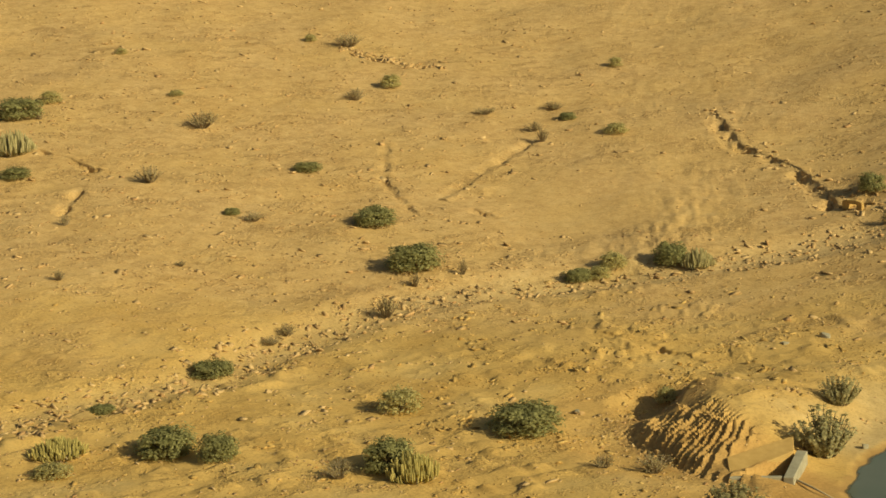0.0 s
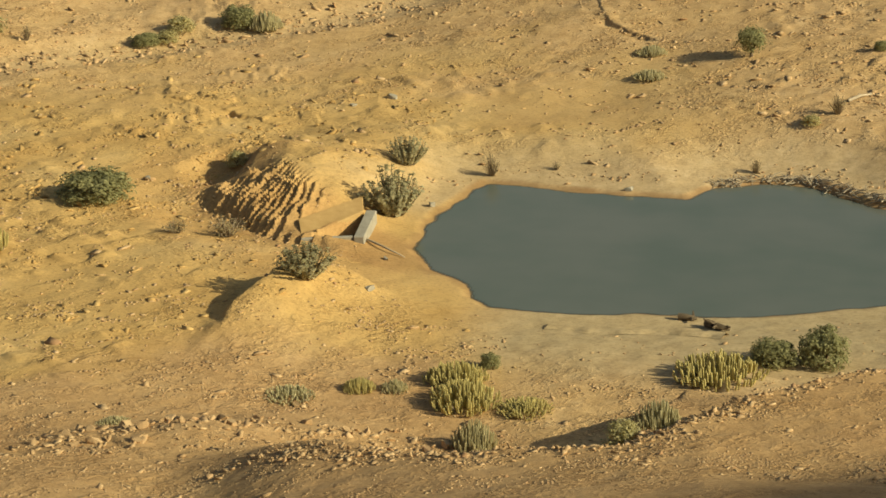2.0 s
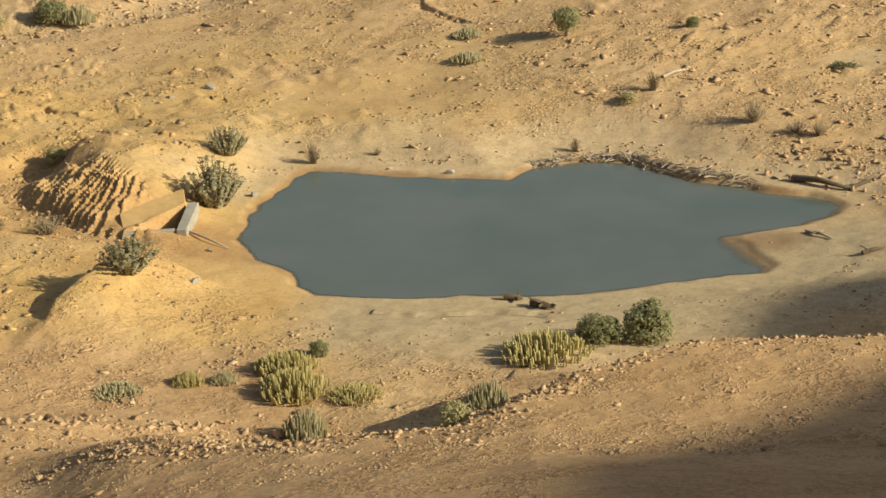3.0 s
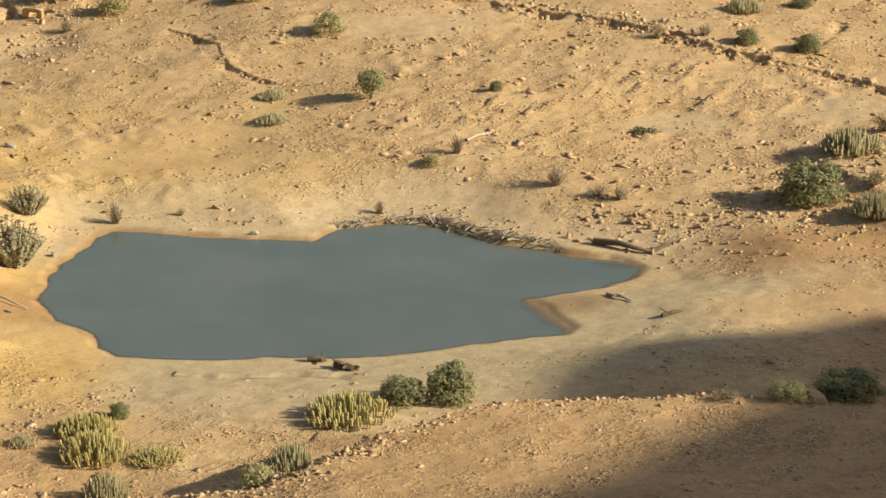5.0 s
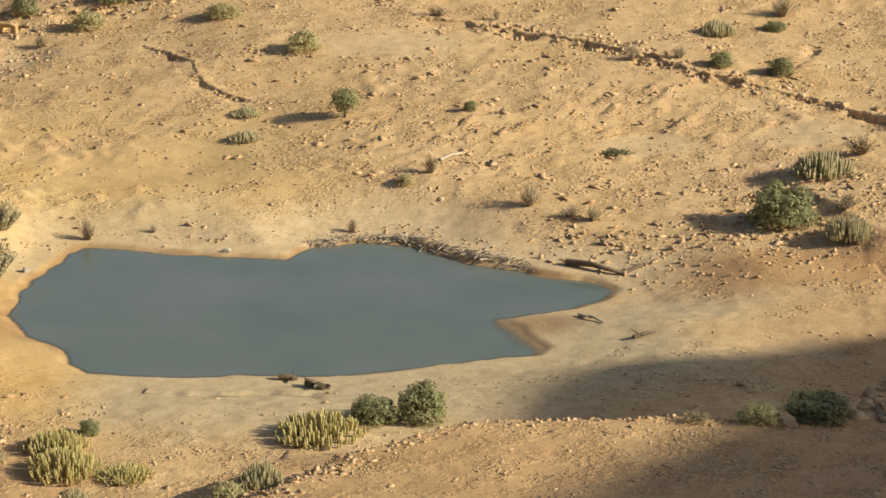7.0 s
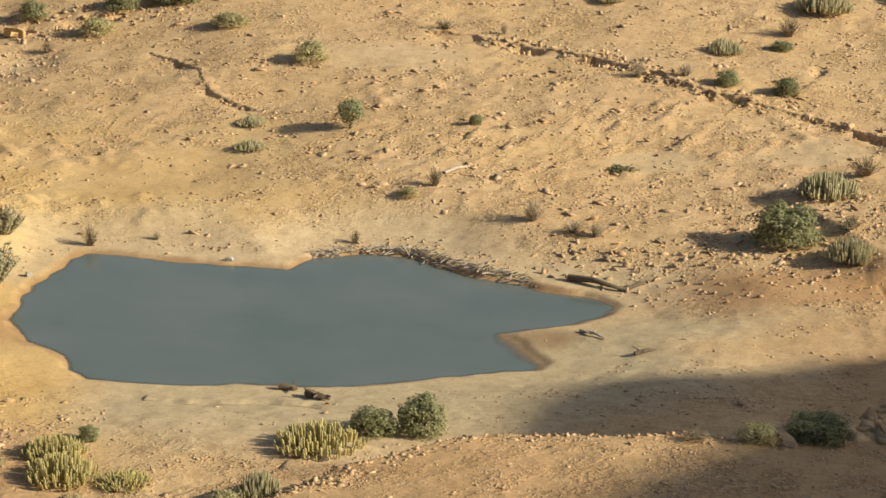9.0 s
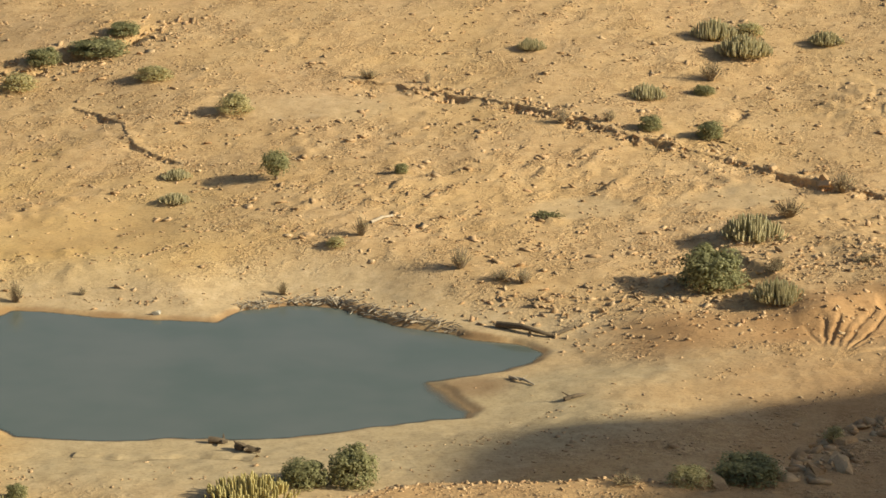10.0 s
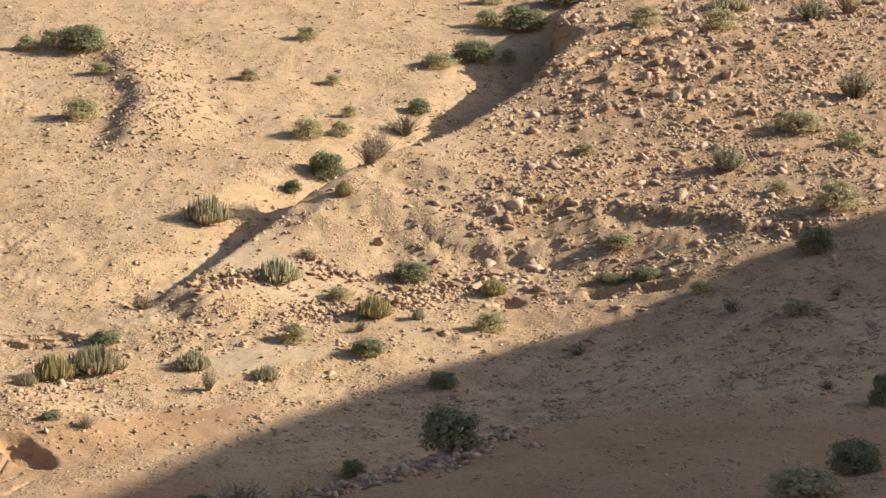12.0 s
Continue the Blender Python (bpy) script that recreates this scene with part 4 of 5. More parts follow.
def strewn(line, count, spread, seed):
    """Places scattered along a line of plan points."""
    rng = np.random.default_rng(seed)
    pts = np.array([p[:2] for p in line], float)
    seg = np.hypot(*np.diff(pts, axis=0).T)
    at = rng.uniform(0, seg.sum(), count)
    k = np.minimum(np.searchsorted(np.cumsum(seg), at), len(seg) - 1)
    u = (at - np.concatenate([[0], np.cumsum(seg)])[k]) / seg[k]
    p = pts[k] + u[:, None] * (pts[k + 1] - pts[k])
    return p[:, 0] + rng.normal(0, spread, count), p[:, 1] + rng.normal(0, spread, count)


def stoniness(x, y):
    """How thickly stones lie at a place, 0 to 1."""
    r, az = np.hypot(x, y), np.degrees(np.arctan2(x, y))
    patch = clouds(x, y, 7, 3, 81)
    d = 0.25 + 0.55 * smooth(-0.25, 0.5, patch)
    d = d + 0.45 * smooth(93, 100, r) * smooth(-12, -4, az)
    d = d * np.where(az < -9, 1 - 0.25 * smooth(-9, -15, az) * smooth(-2, 2, r - apron_rim(az)), 1.0)
    d = np.maximum(d, 0.75 * smooth(-16, -22, az) * smooth(108, 120, r))
    d = np.maximum(d, 0.85 * smooth(28, 33, az) * smooth(104, 118, r))
    near = smooth(2, -2, r - apron_rim(az))
    d = np.maximum(d, near * (0.45 + 0.4 * smooth(-0.2, 0.4, patch)))
    w, _, _ = along(x, y, WASH_LEFT)
    d = np.maximum(d, 0.7 * (1 - smooth(1, 4, w)))
    s = shore(x, y)
    d = d * smooth(0.3, 6, s)
    sand, crust, rust, damp, mud, coarse = soil_kinds(x, y)
    d = d * (0.15 + 0.85 * coarse)
    return d * (0.10 + 1.5 * smooth(0.02, 0.3, clouds(0.6 * (x + y), y - x, 2.0, 3, 83)))

# ---- the culvert by the pond ----
def slab(bm, corners, low, high):
    """A wall on four plan corners, from low to high (one number, or one for each corner)."""
    tops = high if isinstance(high, (list, tuple)) else [high] * 4
    a = [bm.verts.new((x, y, low)) for x, y in corners]
    b = [bm.verts.new((x, y, t)) for (x, y), t in zip(corners, tops)]
    bm.faces.new(a[::-1])
    bm.faces.new(b)
    for k in range(4):
        bm.faces.new((a[k], a[(k + 1) % 4], b[(k + 1) % 4], b[k]))


def worn(bm, width=0.03):
    bmesh.ops.recalc_face_normals(bm, faces=bm.faces)
    bmesh.ops.bevel(bm, geom=bm.edges[:], offset=width, segments=1, affect="EDGES")


def add_culvert():
    root = new("culvert")
    for name, corners, high, mat, label in (
            ("front_rim", [(-21.0, 80.28), (-18.9, 80.80), (-18.95, 81.02), (-21.05, 80.5)], 0.70, CONCRETE, "pale concrete rim"),
            ("side_wall", [(-18.85, 80.75), (-18.40, 80.75), (-18.45, 83.6), (-18.92, 83.6)], [0.72, 0.72, 1.02, 1.02], CONCRETE, "pale grey concrete side wall"),
            ("cover", [(-21.0, 80.45), (-18.98, 83.4), (-19.3, 84.7), (-21.5, 81.9)], [0.66, 1.04, 1.32, 1.05], RENDER_SAND, "sloping sand-coated cover")):
        bm = bmesh.new()
        slab(bm, corners, -0.6, high)
        worn(bm)
        part(name, bm, mat, root, label)
    return tagged(root, "small concrete culvert box half buried in sand", "culvert")


add_culvert()


def stick(verts, faces, a, b, thick, rng, sides=5):
    a, b = Vector(a), Vector(b)
    mid = a.lerp(b, 0.5) + Vector((rng.uniform(-1, 1), rng.uniform(-1, 1), rng.uniform(0, 1))) * (b - a).length * 0.06
    tube(verts, faces, [a, a.lerp(mid, 0.6), mid, b], [thick, thick * 0.95, thick * 0.85, thick * 0.45], sides)


def add_log(ax, ay, bx, by, thick, label, mat, seed, branches=2):
    """A dead trunk lying on the ground, with stubs of branches."""
    rng = random.Random(seed)
    verts, faces = [], []
    za, zb = top(ax, ay) + thick * 0.8, top(bx, by) + thick * 0.7
    root = new("driftwood_log")
    stick(verts, faces, (ax, ay, za), (bx, by, zb), thick, rng, 8)
    from_arrays("stem", verts, faces, mat, root, smooth_faces=True)
    for k in range(branches):
        verts, faces = [], []
        u = rng.uniform(0.3, 0.8)
        p = Vector((ax, ay, za)).lerp(Vector((bx, by, zb)), u)
        stick(verts, faces, p, p + Vector((rng.uniform(-0.5, 0.5), rng.uniform(-0.5, 0.5), rng.uniform(0.05, 0.3))), thick * 0.4, rng)
        from_arrays("branch", verts, faces, mat, root)
    return tagged(root, label, "log")


WET_WOOD = plain_material("dark_wet_wood", (0.09, 0.068, 0.045), (0.18, 0.135, 0.09), 0.15)
PALE_WOOD = plain_material("bleached_wood", (0.36, 0.29, 0.21), (0.52, 0.44, 0.33), 0.12)
add_log(6.95, 88.75, 9.3, 87.45, 0.16, "dark half-buried log at the bank of the pond", WET_WOOD, 1)
add_log(9.3, 87.5, 10.6, 88.3, 0.10, "dark branch lying beside a log at the bank", WET_WOOD, 2)
add_log(-4.85, 73.85, -4.15, 73.75, 0.15, "dark wet driftwood on the muddy margin", WET_WOOD, 3)
add_log(-3.75, 73.1, -2.9, 72.35, 0.17, "dark wet driftwood on the muddy margin", WET_WOOD, 4, 3)
add_log(1.45, 101.2, 2.6, 102.5, 0.09, "bleached dead branch lying on dry sand", PALE_WOOD, 5)
add_log(7.0, 81.6, 7.9, 80.2, 0.07, "bleached branch stranded on the dried margin", PALE_WOOD, 6)
add_log(8.9, 78.1, 9.8, 78.5, 0.10, "dark stranded branch on the dried margin", WET_WOOD, 7)


def add_pole():
    """The pale pole that leads from the culvert to the water."""
    rng = random.Random(3)
    verts, faces = [], []
    stick(verts, faces, (-18.5, 81.3, top(-18.5, 81.3) + 0.06), (-16.5, 79.85, top(-16.5, 79.85) + 0.05), 0.055, rng, 8)
    return tagged(from_arrays("pole", verts, faces, PALE_WOOD, smooth_faces=True), "pale wooden pole lying from the culvert to the water", "pole")


add_pole()


def add_driftwood():
    """The tangle of washed-up sticks along the far bank."""
    rng = random.Random(8)
    xs, ys = strewn([(-4.6, 92.1), (-2.4, 93.3), (-0.2, 93.1), (1.1, 91.9), (2.9, 90.3), (5.1, 88.9)], 280, 0.2, 77)
    verts, faces = [], []
    for x, y in zip(xs, ys):
        a = rng.gauss(-0.5, 0.7) if x > 0 else rng.uniform(0, 3.14)
        h = rng.uniform(0.12, 0.38)
        z = max(top(x, y), 0.03) + rng.uniform(0.02, 0.12)
        d = Vector((math.cos(a) * h, math.sin(a) * h, rng.uniform(-0.08, 0.16)))
        stick(verts, faces, Vector((x, y, z)) - d, Vector((x, y, z)) + d, rng.uniform(0.015, 0.04), rng, 4)
    return tagged(from_arrays("driftwood", verts, faces, PALE_WOOD), "tangle of bleached sticks washed up along the bank", "driftwood", kind="stuff")


add_driftwood()


def add_brush_heap():
    """A low dark heap of cut brush on the open slope."""
    rng = random.Random(4)
    root = new("brush_heap")
    verts, faces, lv, lf = [], [], [], []
    for k in range(110):
        a, u = rng.uniform(0, 6.28), math.sqrt(rng.random())
        p = Vector((math.cos(a) * u * 0.75, math.sin(a) * u * 0.5, 0.30 * (1 - u * u) * rng.random()))
        d = Vector((rng.uniform(-0.35, 0.35), rng.uniform(-0.25, 0.25), rng.uniform(0, 0.12)))
        stick(verts, faces, p - d, p + d, 0.014, rng, 3)
        for m in range(4):
            leaf(lv, lf, p + d * rng.uniform(-1, 1) + Vector((0, 0, 0.04)), d, rng.uniform(0.08, 0.14), rng)
    tagged(from_arrays("twig_tangle", verts, faces, WET_WOOD, root, "dark dead twigs"), kind="stuff")
    from_arrays("foliage", lv, lf, LEAF_DARK, root)
    root.matrix_basis = pose(10.45, 103.2, top(10.45, 103.2))
    return tagged(root, "low dark heap of cut brush on the open slope", "brush heap")


add_brush_heap()


def add_ruin():
    """What is left of a mud-walled hut: a worn corner with a dark opening."""
    root = new("mud_ruin")
    z = top(-25.2, 128.4)
    for name, corners, tops in (("wall", [(-0.9, -0.2), (-0.35, -0.2), (-0.35, 0.15), (-0.9, 0.15)], [1.0, 1.15, 1.15, 0.95]),
                                ("wall", [(0.45, -0.2), (1.0, -0.2), (1.0, 0.15), (0.45, 0.15)], [1.15, 1.0, 0.9, 1.1]),
                                ("lintel", [(-0.35, -0.18), (0.45, -0.18), (0.45, 0.13), (-0.35, 0.13)], 1.12),
                                ("wall", [(-0.9, 0.15), (-0.6, 0.15), (-0.6, 1.7), (-0.9, 1.7)], [0.95, 0.95, 0.6, 0.6]),
                                ("wall", [(-0.6, 1.4), (1.0, 1.4), (1.0, 1.7), (-0.6, 1.7)], [0.6, 0.8, 0.8, 0.6])):
        bm = bmesh.new()
        slab(bm, corners, 0.8 if name == "lintel" else -0.4, tops)
        worn(bm, 0.05)
        part(name, bm, RENDER_SAND, root)
    root.matrix_basis = pose(-25.2, 128.4, z - 0.35, 0, 0, -25) @ Matrix.Diagonal((0.8, 0.8, 0.85, 1))
    return tagged(root, "crumbling low mud-brick ruin on the gully bank", "ruin")


add_ruin()


def pale_stone(x, y, size, seed):
    ob = new("pale_stone", rock_mesh(seed, CONCRETE, 0.7))
    ob.matrix_basis = Matrix.LocRotScale((x, y, max(top(x, y), 0) + 0.15 * size), Euler((0.1, 0.2, seed)), (size, size, size))
    tagged(ob, "single whitish stone on bare ground", "rock", "pale stones")


for x, y, size, seed in ((-16.75, 87.3, 0.42, 511), (-8.3, 90.8, 0.34, 512), (-16.74, 74.0, 0.40, 513), (-17.2, 79.4, 0.25, 514),
                         (-21.7, 103.2, 0.45, 515), (-23.5, 101.6, 0.35, 516), (-30.1, 88.0, 0.4, 517)):
    pale_stone(x, y, size, seed)


# ---- plants: what grows where, with its width and height ----
def kinds_of_plants():
    return {
        "dark_shrub": ([leafy_shrub("thorny_shrub", 10 + k, LEAF_DARK, 4400, 0.055, 0.30, 0.24, 0.0, 0.12) for k in range(3)],
                       "dense rounded olive-green thorny shrub on dry sand", "shrub"),
        "olive_shrub": ([leafy_shrub("olive_shrub", 20 + k, LEAF_OLIVE, 2200, 0.06, 0.25, 0.22, 0.0, 0.4) for k in range(3)],
                        "loose olive-green desert shrub on stony ground", "shrub"),
        "spurge": ([spurge_cushion("spurge_cushion", 30 + k, SPURGE) for k in range(3)],
                   "cushion of green ribbed spurge stems among stones", "spurge"),
        "gold_spurge": ([spurge_cushion("spurge_cushion", 40 + k, SPURGE_GOLD, 220, 0.6) for k in range(2)],
                        "yellow-green cushion of upright spurge stems", "spurge"),
        "dry_shrub": ([twiggy_shrub("dry_shrub", 50 + k, LEAF_DRY) for k in range(3)],
                      "sparse half-dry shrub of fine grey twigs", "shrub"),
        "wand_shrub": ([wand_shrub("wand_shrub", 60 + k, LEAF_GREY) for k in range(3)],
                       "grey-green shrub of long upright leafy shoots", "shrub"),
        "thorn_tree": ([leafy_shrub("thorn_tree", 70, LEAF_DARK, 3600, 0.055, 0.12, 0.26, 0.12)],
                       "small round-crowned thorn tree with a short trunk", "tree"),
    }


PLANTS = kinds_of_plants()
USED = {}
GROUPS = {"shrub": "shrubs of the valley", "spurge": "spurge cushions", "tree": ""}


def grow(kind, x, y, wide, high):
    made, label, category = PLANTS[kind]
    n = USED.get(kind, 0)
    USED[kind] = n + 1
    sx, sz = (1.0, 1.1) if kind in ("dark_shrub", "olive_shrub", "thorn_tree") else (1.14, 1.12)
    m = Matrix.LocRotScale((x, y, top(x, y) - 0.03), Euler((0, 0, 2.4 * n)), (wide * sx, wide * sx, high * sz))
    ob = made[n % len(made)]
    if n < len(made):
        ob.matrix_basis = m
        tagged(ob, label, category, GROUPS[category])
    else:
        copy = copy_thing(ob, Matrix.Identity(4))
        copy.matrix_basis = m


grow('dark_shrub', -61.97, 126.55, 1.93, 0.75)
grow('dark_shrub', -53.32, 118.09, 2.67, 1.27)
grow('dark_shrub', -47.62, 110.56, 3.31, 1.62)
grow('dark_shrub', -38.65, 113.98, 1.66, 0.90)
grow('olive_shrub', -37.62, 114.91, 1.50, 0.84)
grow('dark_shrub', -33.88, 117.59, 2.09, 1.40)
grow('spurge', -32.26, 117.35, 1.68, 1.18)
grow('olive_shrub', -38.18, 86.19, 2.06, 1.22)
grow('dark_shrub', -31.35, 84.40, 3.28, 1.40)
grow('dark_shrub', -45.63, 77.18, 2.72, 1.40)
grow('dark_shrub', -42.73, 76.68, 1.78, 1.26)
grow('dark_shrub', -34.68, 76.78, 2.14, 1.56)
grow('gold_spurge', -33.37, 76.22, 1.88, 1.22)
grow('dry_shrub', -36.36, 75.31, 1.42, 0.79)
grow('gold_spurge', -50.18, 75.66, 2.17, 0.84)
grow('olive_shrub', -49.00, 73.29, 1.86, 0.58)
grow('dark_shrub', -49.98, 89.58, 2.29, 0.86)
grow('dark_shrub', -51.94, 82.19, 1.35, 0.43)
grow('olive_shrub', -66.03, 150.72, 1.70, 1.19)
grow('olive_shrub', -51.05, 162.43, 1.20, 0.88)
grow('dry_shrub', -73.09, 132.53, 2.56, 1.21)
grow('dry_shrub', -46.13, 102.93, 1.50, 1.23)
grow('dry_shrub', -49.75, 97.75, 1.28, 0.65)
grow('dry_shrub', -49.91, 96.16, 1.21, 0.46)
grow('dark_shrub', -85.59, 127.88, 3.35, 1.63)
grow('olive_shrub', -85.74, 132.36, 1.72, 0.97)
grow('spurge', -81.21, 120.27, 2.45, 1.64)
grow('dark_shrub', -78.01, 115.46, 1.98, 0.82)
grow('dry_shrub', -69.84, 108.21, 0.85, 0.67)
grow('dark_shrub', -62.17, 115.59, 1.08, 0.48)
grow('dry_shrub', -60.35, 115.12, 1.50, 0.63)
grow('dry_shrub', -69.69, 118.52, 1.96, 1.11)
grow('olive_shrub', -45.40, 143.88, 1.90, 0.82)
grow('dry_shrub', -51.50, 143.29, 1.46, 0.68)
grow('dry_shrub', -52.20, 149.90, 1.73, 0.62)
grow('dark_shrub', -50.24, 147.40, 1.36, 0.58)
grow('dry_shrub', -50.00, 140.83, 0.98, 1.11)
grow('dry_shrub', -67.02, 146.10, 1.84, 0.89)
grow('dry_shrub', -73.66, 160.07, 2.63, 1.16)
grow('olive_shrub', -77.37, 160.19, 1.06, 0.65)
grow('olive_shrub', -88.26, 147.25, 1.12, 0.53)
grow('olive_shrub', -78.54, 138.55, 1.21, 0.48)
grow('dry_shrub', -56.41, 146.39, 1.93, 0.52)
grow('dark_shrub', -24.57, 131.60, 1.76, 1.31)
grow('olive_shrub', -20.08, 128.11, 2.21, 1.17)
grow('dark_shrub', -19.11, 132.23, 2.13, 1.21)
grow('dry_shrub', -22.59, 125.48, 0.91, 0.80)
grow('olive_shrub', -26.83, 91.44, 1.12, 0.83)
grow('olive_shrub', -37.11, 116.18, 1.68, 1.04)
grow('dry_shrub', -44.63, 110.89, 0.66, 0.90)
grow('dry_shrub', -46.44, 107.89, 0.85, 0.80)
grow('dry_shrub', -64.23, 98.42, 0.81, 0.61)
grow('dry_shrub', -59.93, 104.72, 0.80, 0.35)
grow('dry_shrub', -84.10, 128.17, 0.84, 0.55)
grow('wand_shrub', -18.64, 91.44, 1.73, 1.41)
grow('wand_shrub', -18.17, 85.47, 2.59, 2.09)
grow('wand_shrub', -18.82, 72.41, 2.13, 1.32)
grow('gold_spurge', -14.94, 64.01, 0.92, 0.49)
grow('spurge', -13.76, 64.26, 0.80, 0.42)
grow('gold_spurge', -11.83, 65.29, 1.77, 0.74)
grow('gold_spurge', -11.21, 63.22, 1.98, 0.90)
grow('dark_shrub', -10.91, 67.02, 0.71, 0.62)
grow('spurge', -10.28, 59.74, 1.20, 1.00)
grow('gold_spurge', -9.10, 62.83, 1.56, 0.33)
grow('spurge', -17.07, 62.66, 1.51, 0.32)
grow('spurge', -3.87, 51.33, 1.07, 0.77)
grow('olive_shrub', -4.72, 50.25, 1.02, 0.92)
grow('gold_spurge', -2.99, 66.36, 2.54, 0.85)
grow('olive_shrub', -22.18, 48.74, 1.04, 0.46)
grow('spurge', -22.56, 47.36, 0.93, 0.44)
grow('spurge', -21.11, 56.91, 0.89, 0.22)
grow('dry_shrub', -24.46, 81.11, 1.68, 0.82)
grow('dry_shrub', -26.35, 80.01, 1.19, 0.56)
grow('dark_shrub', -1.13, 67.93, 1.65, 1.00)
grow('dark_shrub', 0.51, 68.02, 1.65, 1.51)
grow('olive_shrub', 10.09, 55.95, 1.38, 0.59)
grow('dark_shrub', 11.89, 56.54, 1.93, 0.85)
grow('dry_shrub', 8.22, 55.88, 0.98, 0.29)
grow('thorn_tree', -3.55, 108.74, 1.87, 1.46)
grow('spurge', -8.92, 110.50, 1.41, 0.52)
grow('spurge', -8.70, 106.48, 1.48, 0.49)
grow('dark_shrub', 3.15, 109.40, 0.73, 0.63)
grow('dry_shrub', 0.96, 99.35, 0.89, 0.95)
grow('olive_shrub', -0.28, 98.29, 0.99, 0.53)
grow('dry_shrub', 5.63, 95.30, 1.23, 1.05)
grow('dry_shrub', 8.50, 93.38, 0.95, 0.78)
grow('dry_shrub', 7.48, 93.83, 1.06, 0.56)
grow('dark_shrub', 17.15, 92.07, 3.03, 2.05)
grow('spurge', 20.18, 98.54, 2.68, 1.21)
grow('dry_shrub', -11.90, 93.23, 0.42, 0.40)
grow('dry_shrub', -14.85, 92.37, 0.79, 1.02)
grow('dry_shrub', -2.71, 94.02, 0.58, 0.66)
grow('olive_shrub', -6.36, 120.64, 2.19, 1.27)
grow('olive_shrub', -11.70, 127.80, 2.46, 0.92)
grow('dry_shrub', 1.58, 127.29, 1.47, 0.62)
grow('dry_shrub', 5.15, 126.54, 0.48, 0.75)
grow('dry_shrub', 12.63, 118.00, 0.92, 0.94)
grow('dry_shrub', 15.36, 117.82, 0.99, 0.74)
grow('dark_shrub', 17.53, 116.53, 1.37, 0.97)
grow('dark_shrub', 20.83, 115.62, 1.49, 1.16)
grow('spurge', 18.29, 123.33, 1.92, 0.92)
grow('dark_shrub', 21.93, 124.34, 1.39, 0.62)
grow('dry_shrub', 22.76, 126.91, 1.49, 1.20)
grow('spurge', 24.46, 136.14, 2.57, 1.32)
grow('spurge', 25.68, 132.04, 3.09, 1.39)
grow('olive_shrub', 26.89, 136.81, 1.98, 0.90)
grow('spurge', 12.07, 132.76, 1.61, 0.72)
grow('dark_shrub', -15.71, 133.91, 3.68, 1.13)
grow('dark_shrub', -14.48, 136.88, 2.11, 1.02)
grow('spurge', 19.62, 89.29, 2.10, 1.02)
grow('dry_shrub', 20.28, 92.80, 1.12, 0.56)
grow('dry_shrub', 22.71, 102.16, 1.74, 0.93)
grow('spurge', 27.94, 98.15, 1.02, 0.67)
grow('gold_spurge', 29.70, 99.23, 1.73, 1.28)
grow('spurge', 31.94, 99.60, 2.49, 1.34)
grow('dark_shrub', 33.91, 104.00, 1.58, 0.75)
grow('dry_shrub', 26.51, 106.77, 1.40, 1.14)
grow('dry_shrub', 28.21, 89.25, 1.10, 0.60)
grow('dark_shrub', 26.93, 90.43, 1.00, 0.34)
grow('dry_shrub', 24.44, 93.36, 0.97, 0.36)
grow('dry_shrub', 20.04, 92.37, 0.95, 0.46)
grow('spurge', 31.63, 134.77, 1.97, 0.89)
grow('spurge', 36.84, 98.57, 1.58, 0.95)
grow('spurge', 39.91, 96.21, 1.33, 0.66)
grow('dark_shrub', 46.36, 97.70, 1.86, 0.90)
grow('olive_shrub', 43.50, 100.90, 1.71, 1.06)
grow('spurge', 46.21, 109.80, 2.36, 1.31)
grow('dark_shrub', 54.83, 109.83, 2.43, 1.21)
grow('gold_spurge', 49.62, 103.82, 1.78, 1.17)
grow('dry_shrub', 47.77, 101.62, 1.00, 0.56)
grow('spurge', 51.66, 102.30, 0.63, 0.73)
grow('olive_shrub', 54.85, 99.69, 1.95, 1.14)
grow('dry_shrub', 37.53, 108.56, 1.71, 0.78)
grow('spurge', 47.20, 123.90, 2.61, 1.69)
grow('dry_shrub', 36.40, 95.19, 0.91, 1.09)
grow('olive_shrub', 46.72, 148.50, 2.96, 1.75)
grow('olive_shrub', 36.80, 154.26, 1.73, 0.80)
grow('dark_shrub', 47.91, 91.83, 1.56, 0.82)
grow('dark_shrub', 37.09, 70.33, 2.44, 1.95)
grow('dry_shrub', 26.09, 65.28, 2.58, 1.38)
grow('dark_shrub', 25.47, 67.49, 0.94, 0.58)
grow('dark_shrub', 37.20, 79.59, 1.04, 0.82)
grow('dry_shrub', 24.66, 78.03, 1.02, 0.47)
grow('olive_shrub', 15.40, 60.70, 0.65, 0.53)
grow('dark_shrub', 59.96, 133.48, 2.63, 2.05)
grow('gold_spurge', 54.85, 119.53, 0.94, 0.97)
grow('dark_shrub', 56.14, 130.77, 1.17, 0.96)
grow('dry_shrub', 58.54, 123.60, 2.46, 1.54)
grow('olive_shrub', 61.37, 140.29, 2.50, 1.49)
grow('olive_shrub', 64.21, 140.61, 1.94, 1.02)
grow('dry_shrub', 70.17, 142.06, 3.02, 1.61)
grow('dry_shrub', 49.57, 113.20, 1.36, 0.60)
grow('gold_spurge', 58.11, 105.30, 1.32, 0.92)
grow('dry_shrub', 19.77, 148.11, 1.22, 0.52)
grow('dry_shrub', 27.70, 150.56, 1.67, 0.77)
grow('dark_shrub', 53.24, 168.65, 3.93, 2.38)
grow('olive_shrub', 51.36, 170.93, 2.23, 1.39)
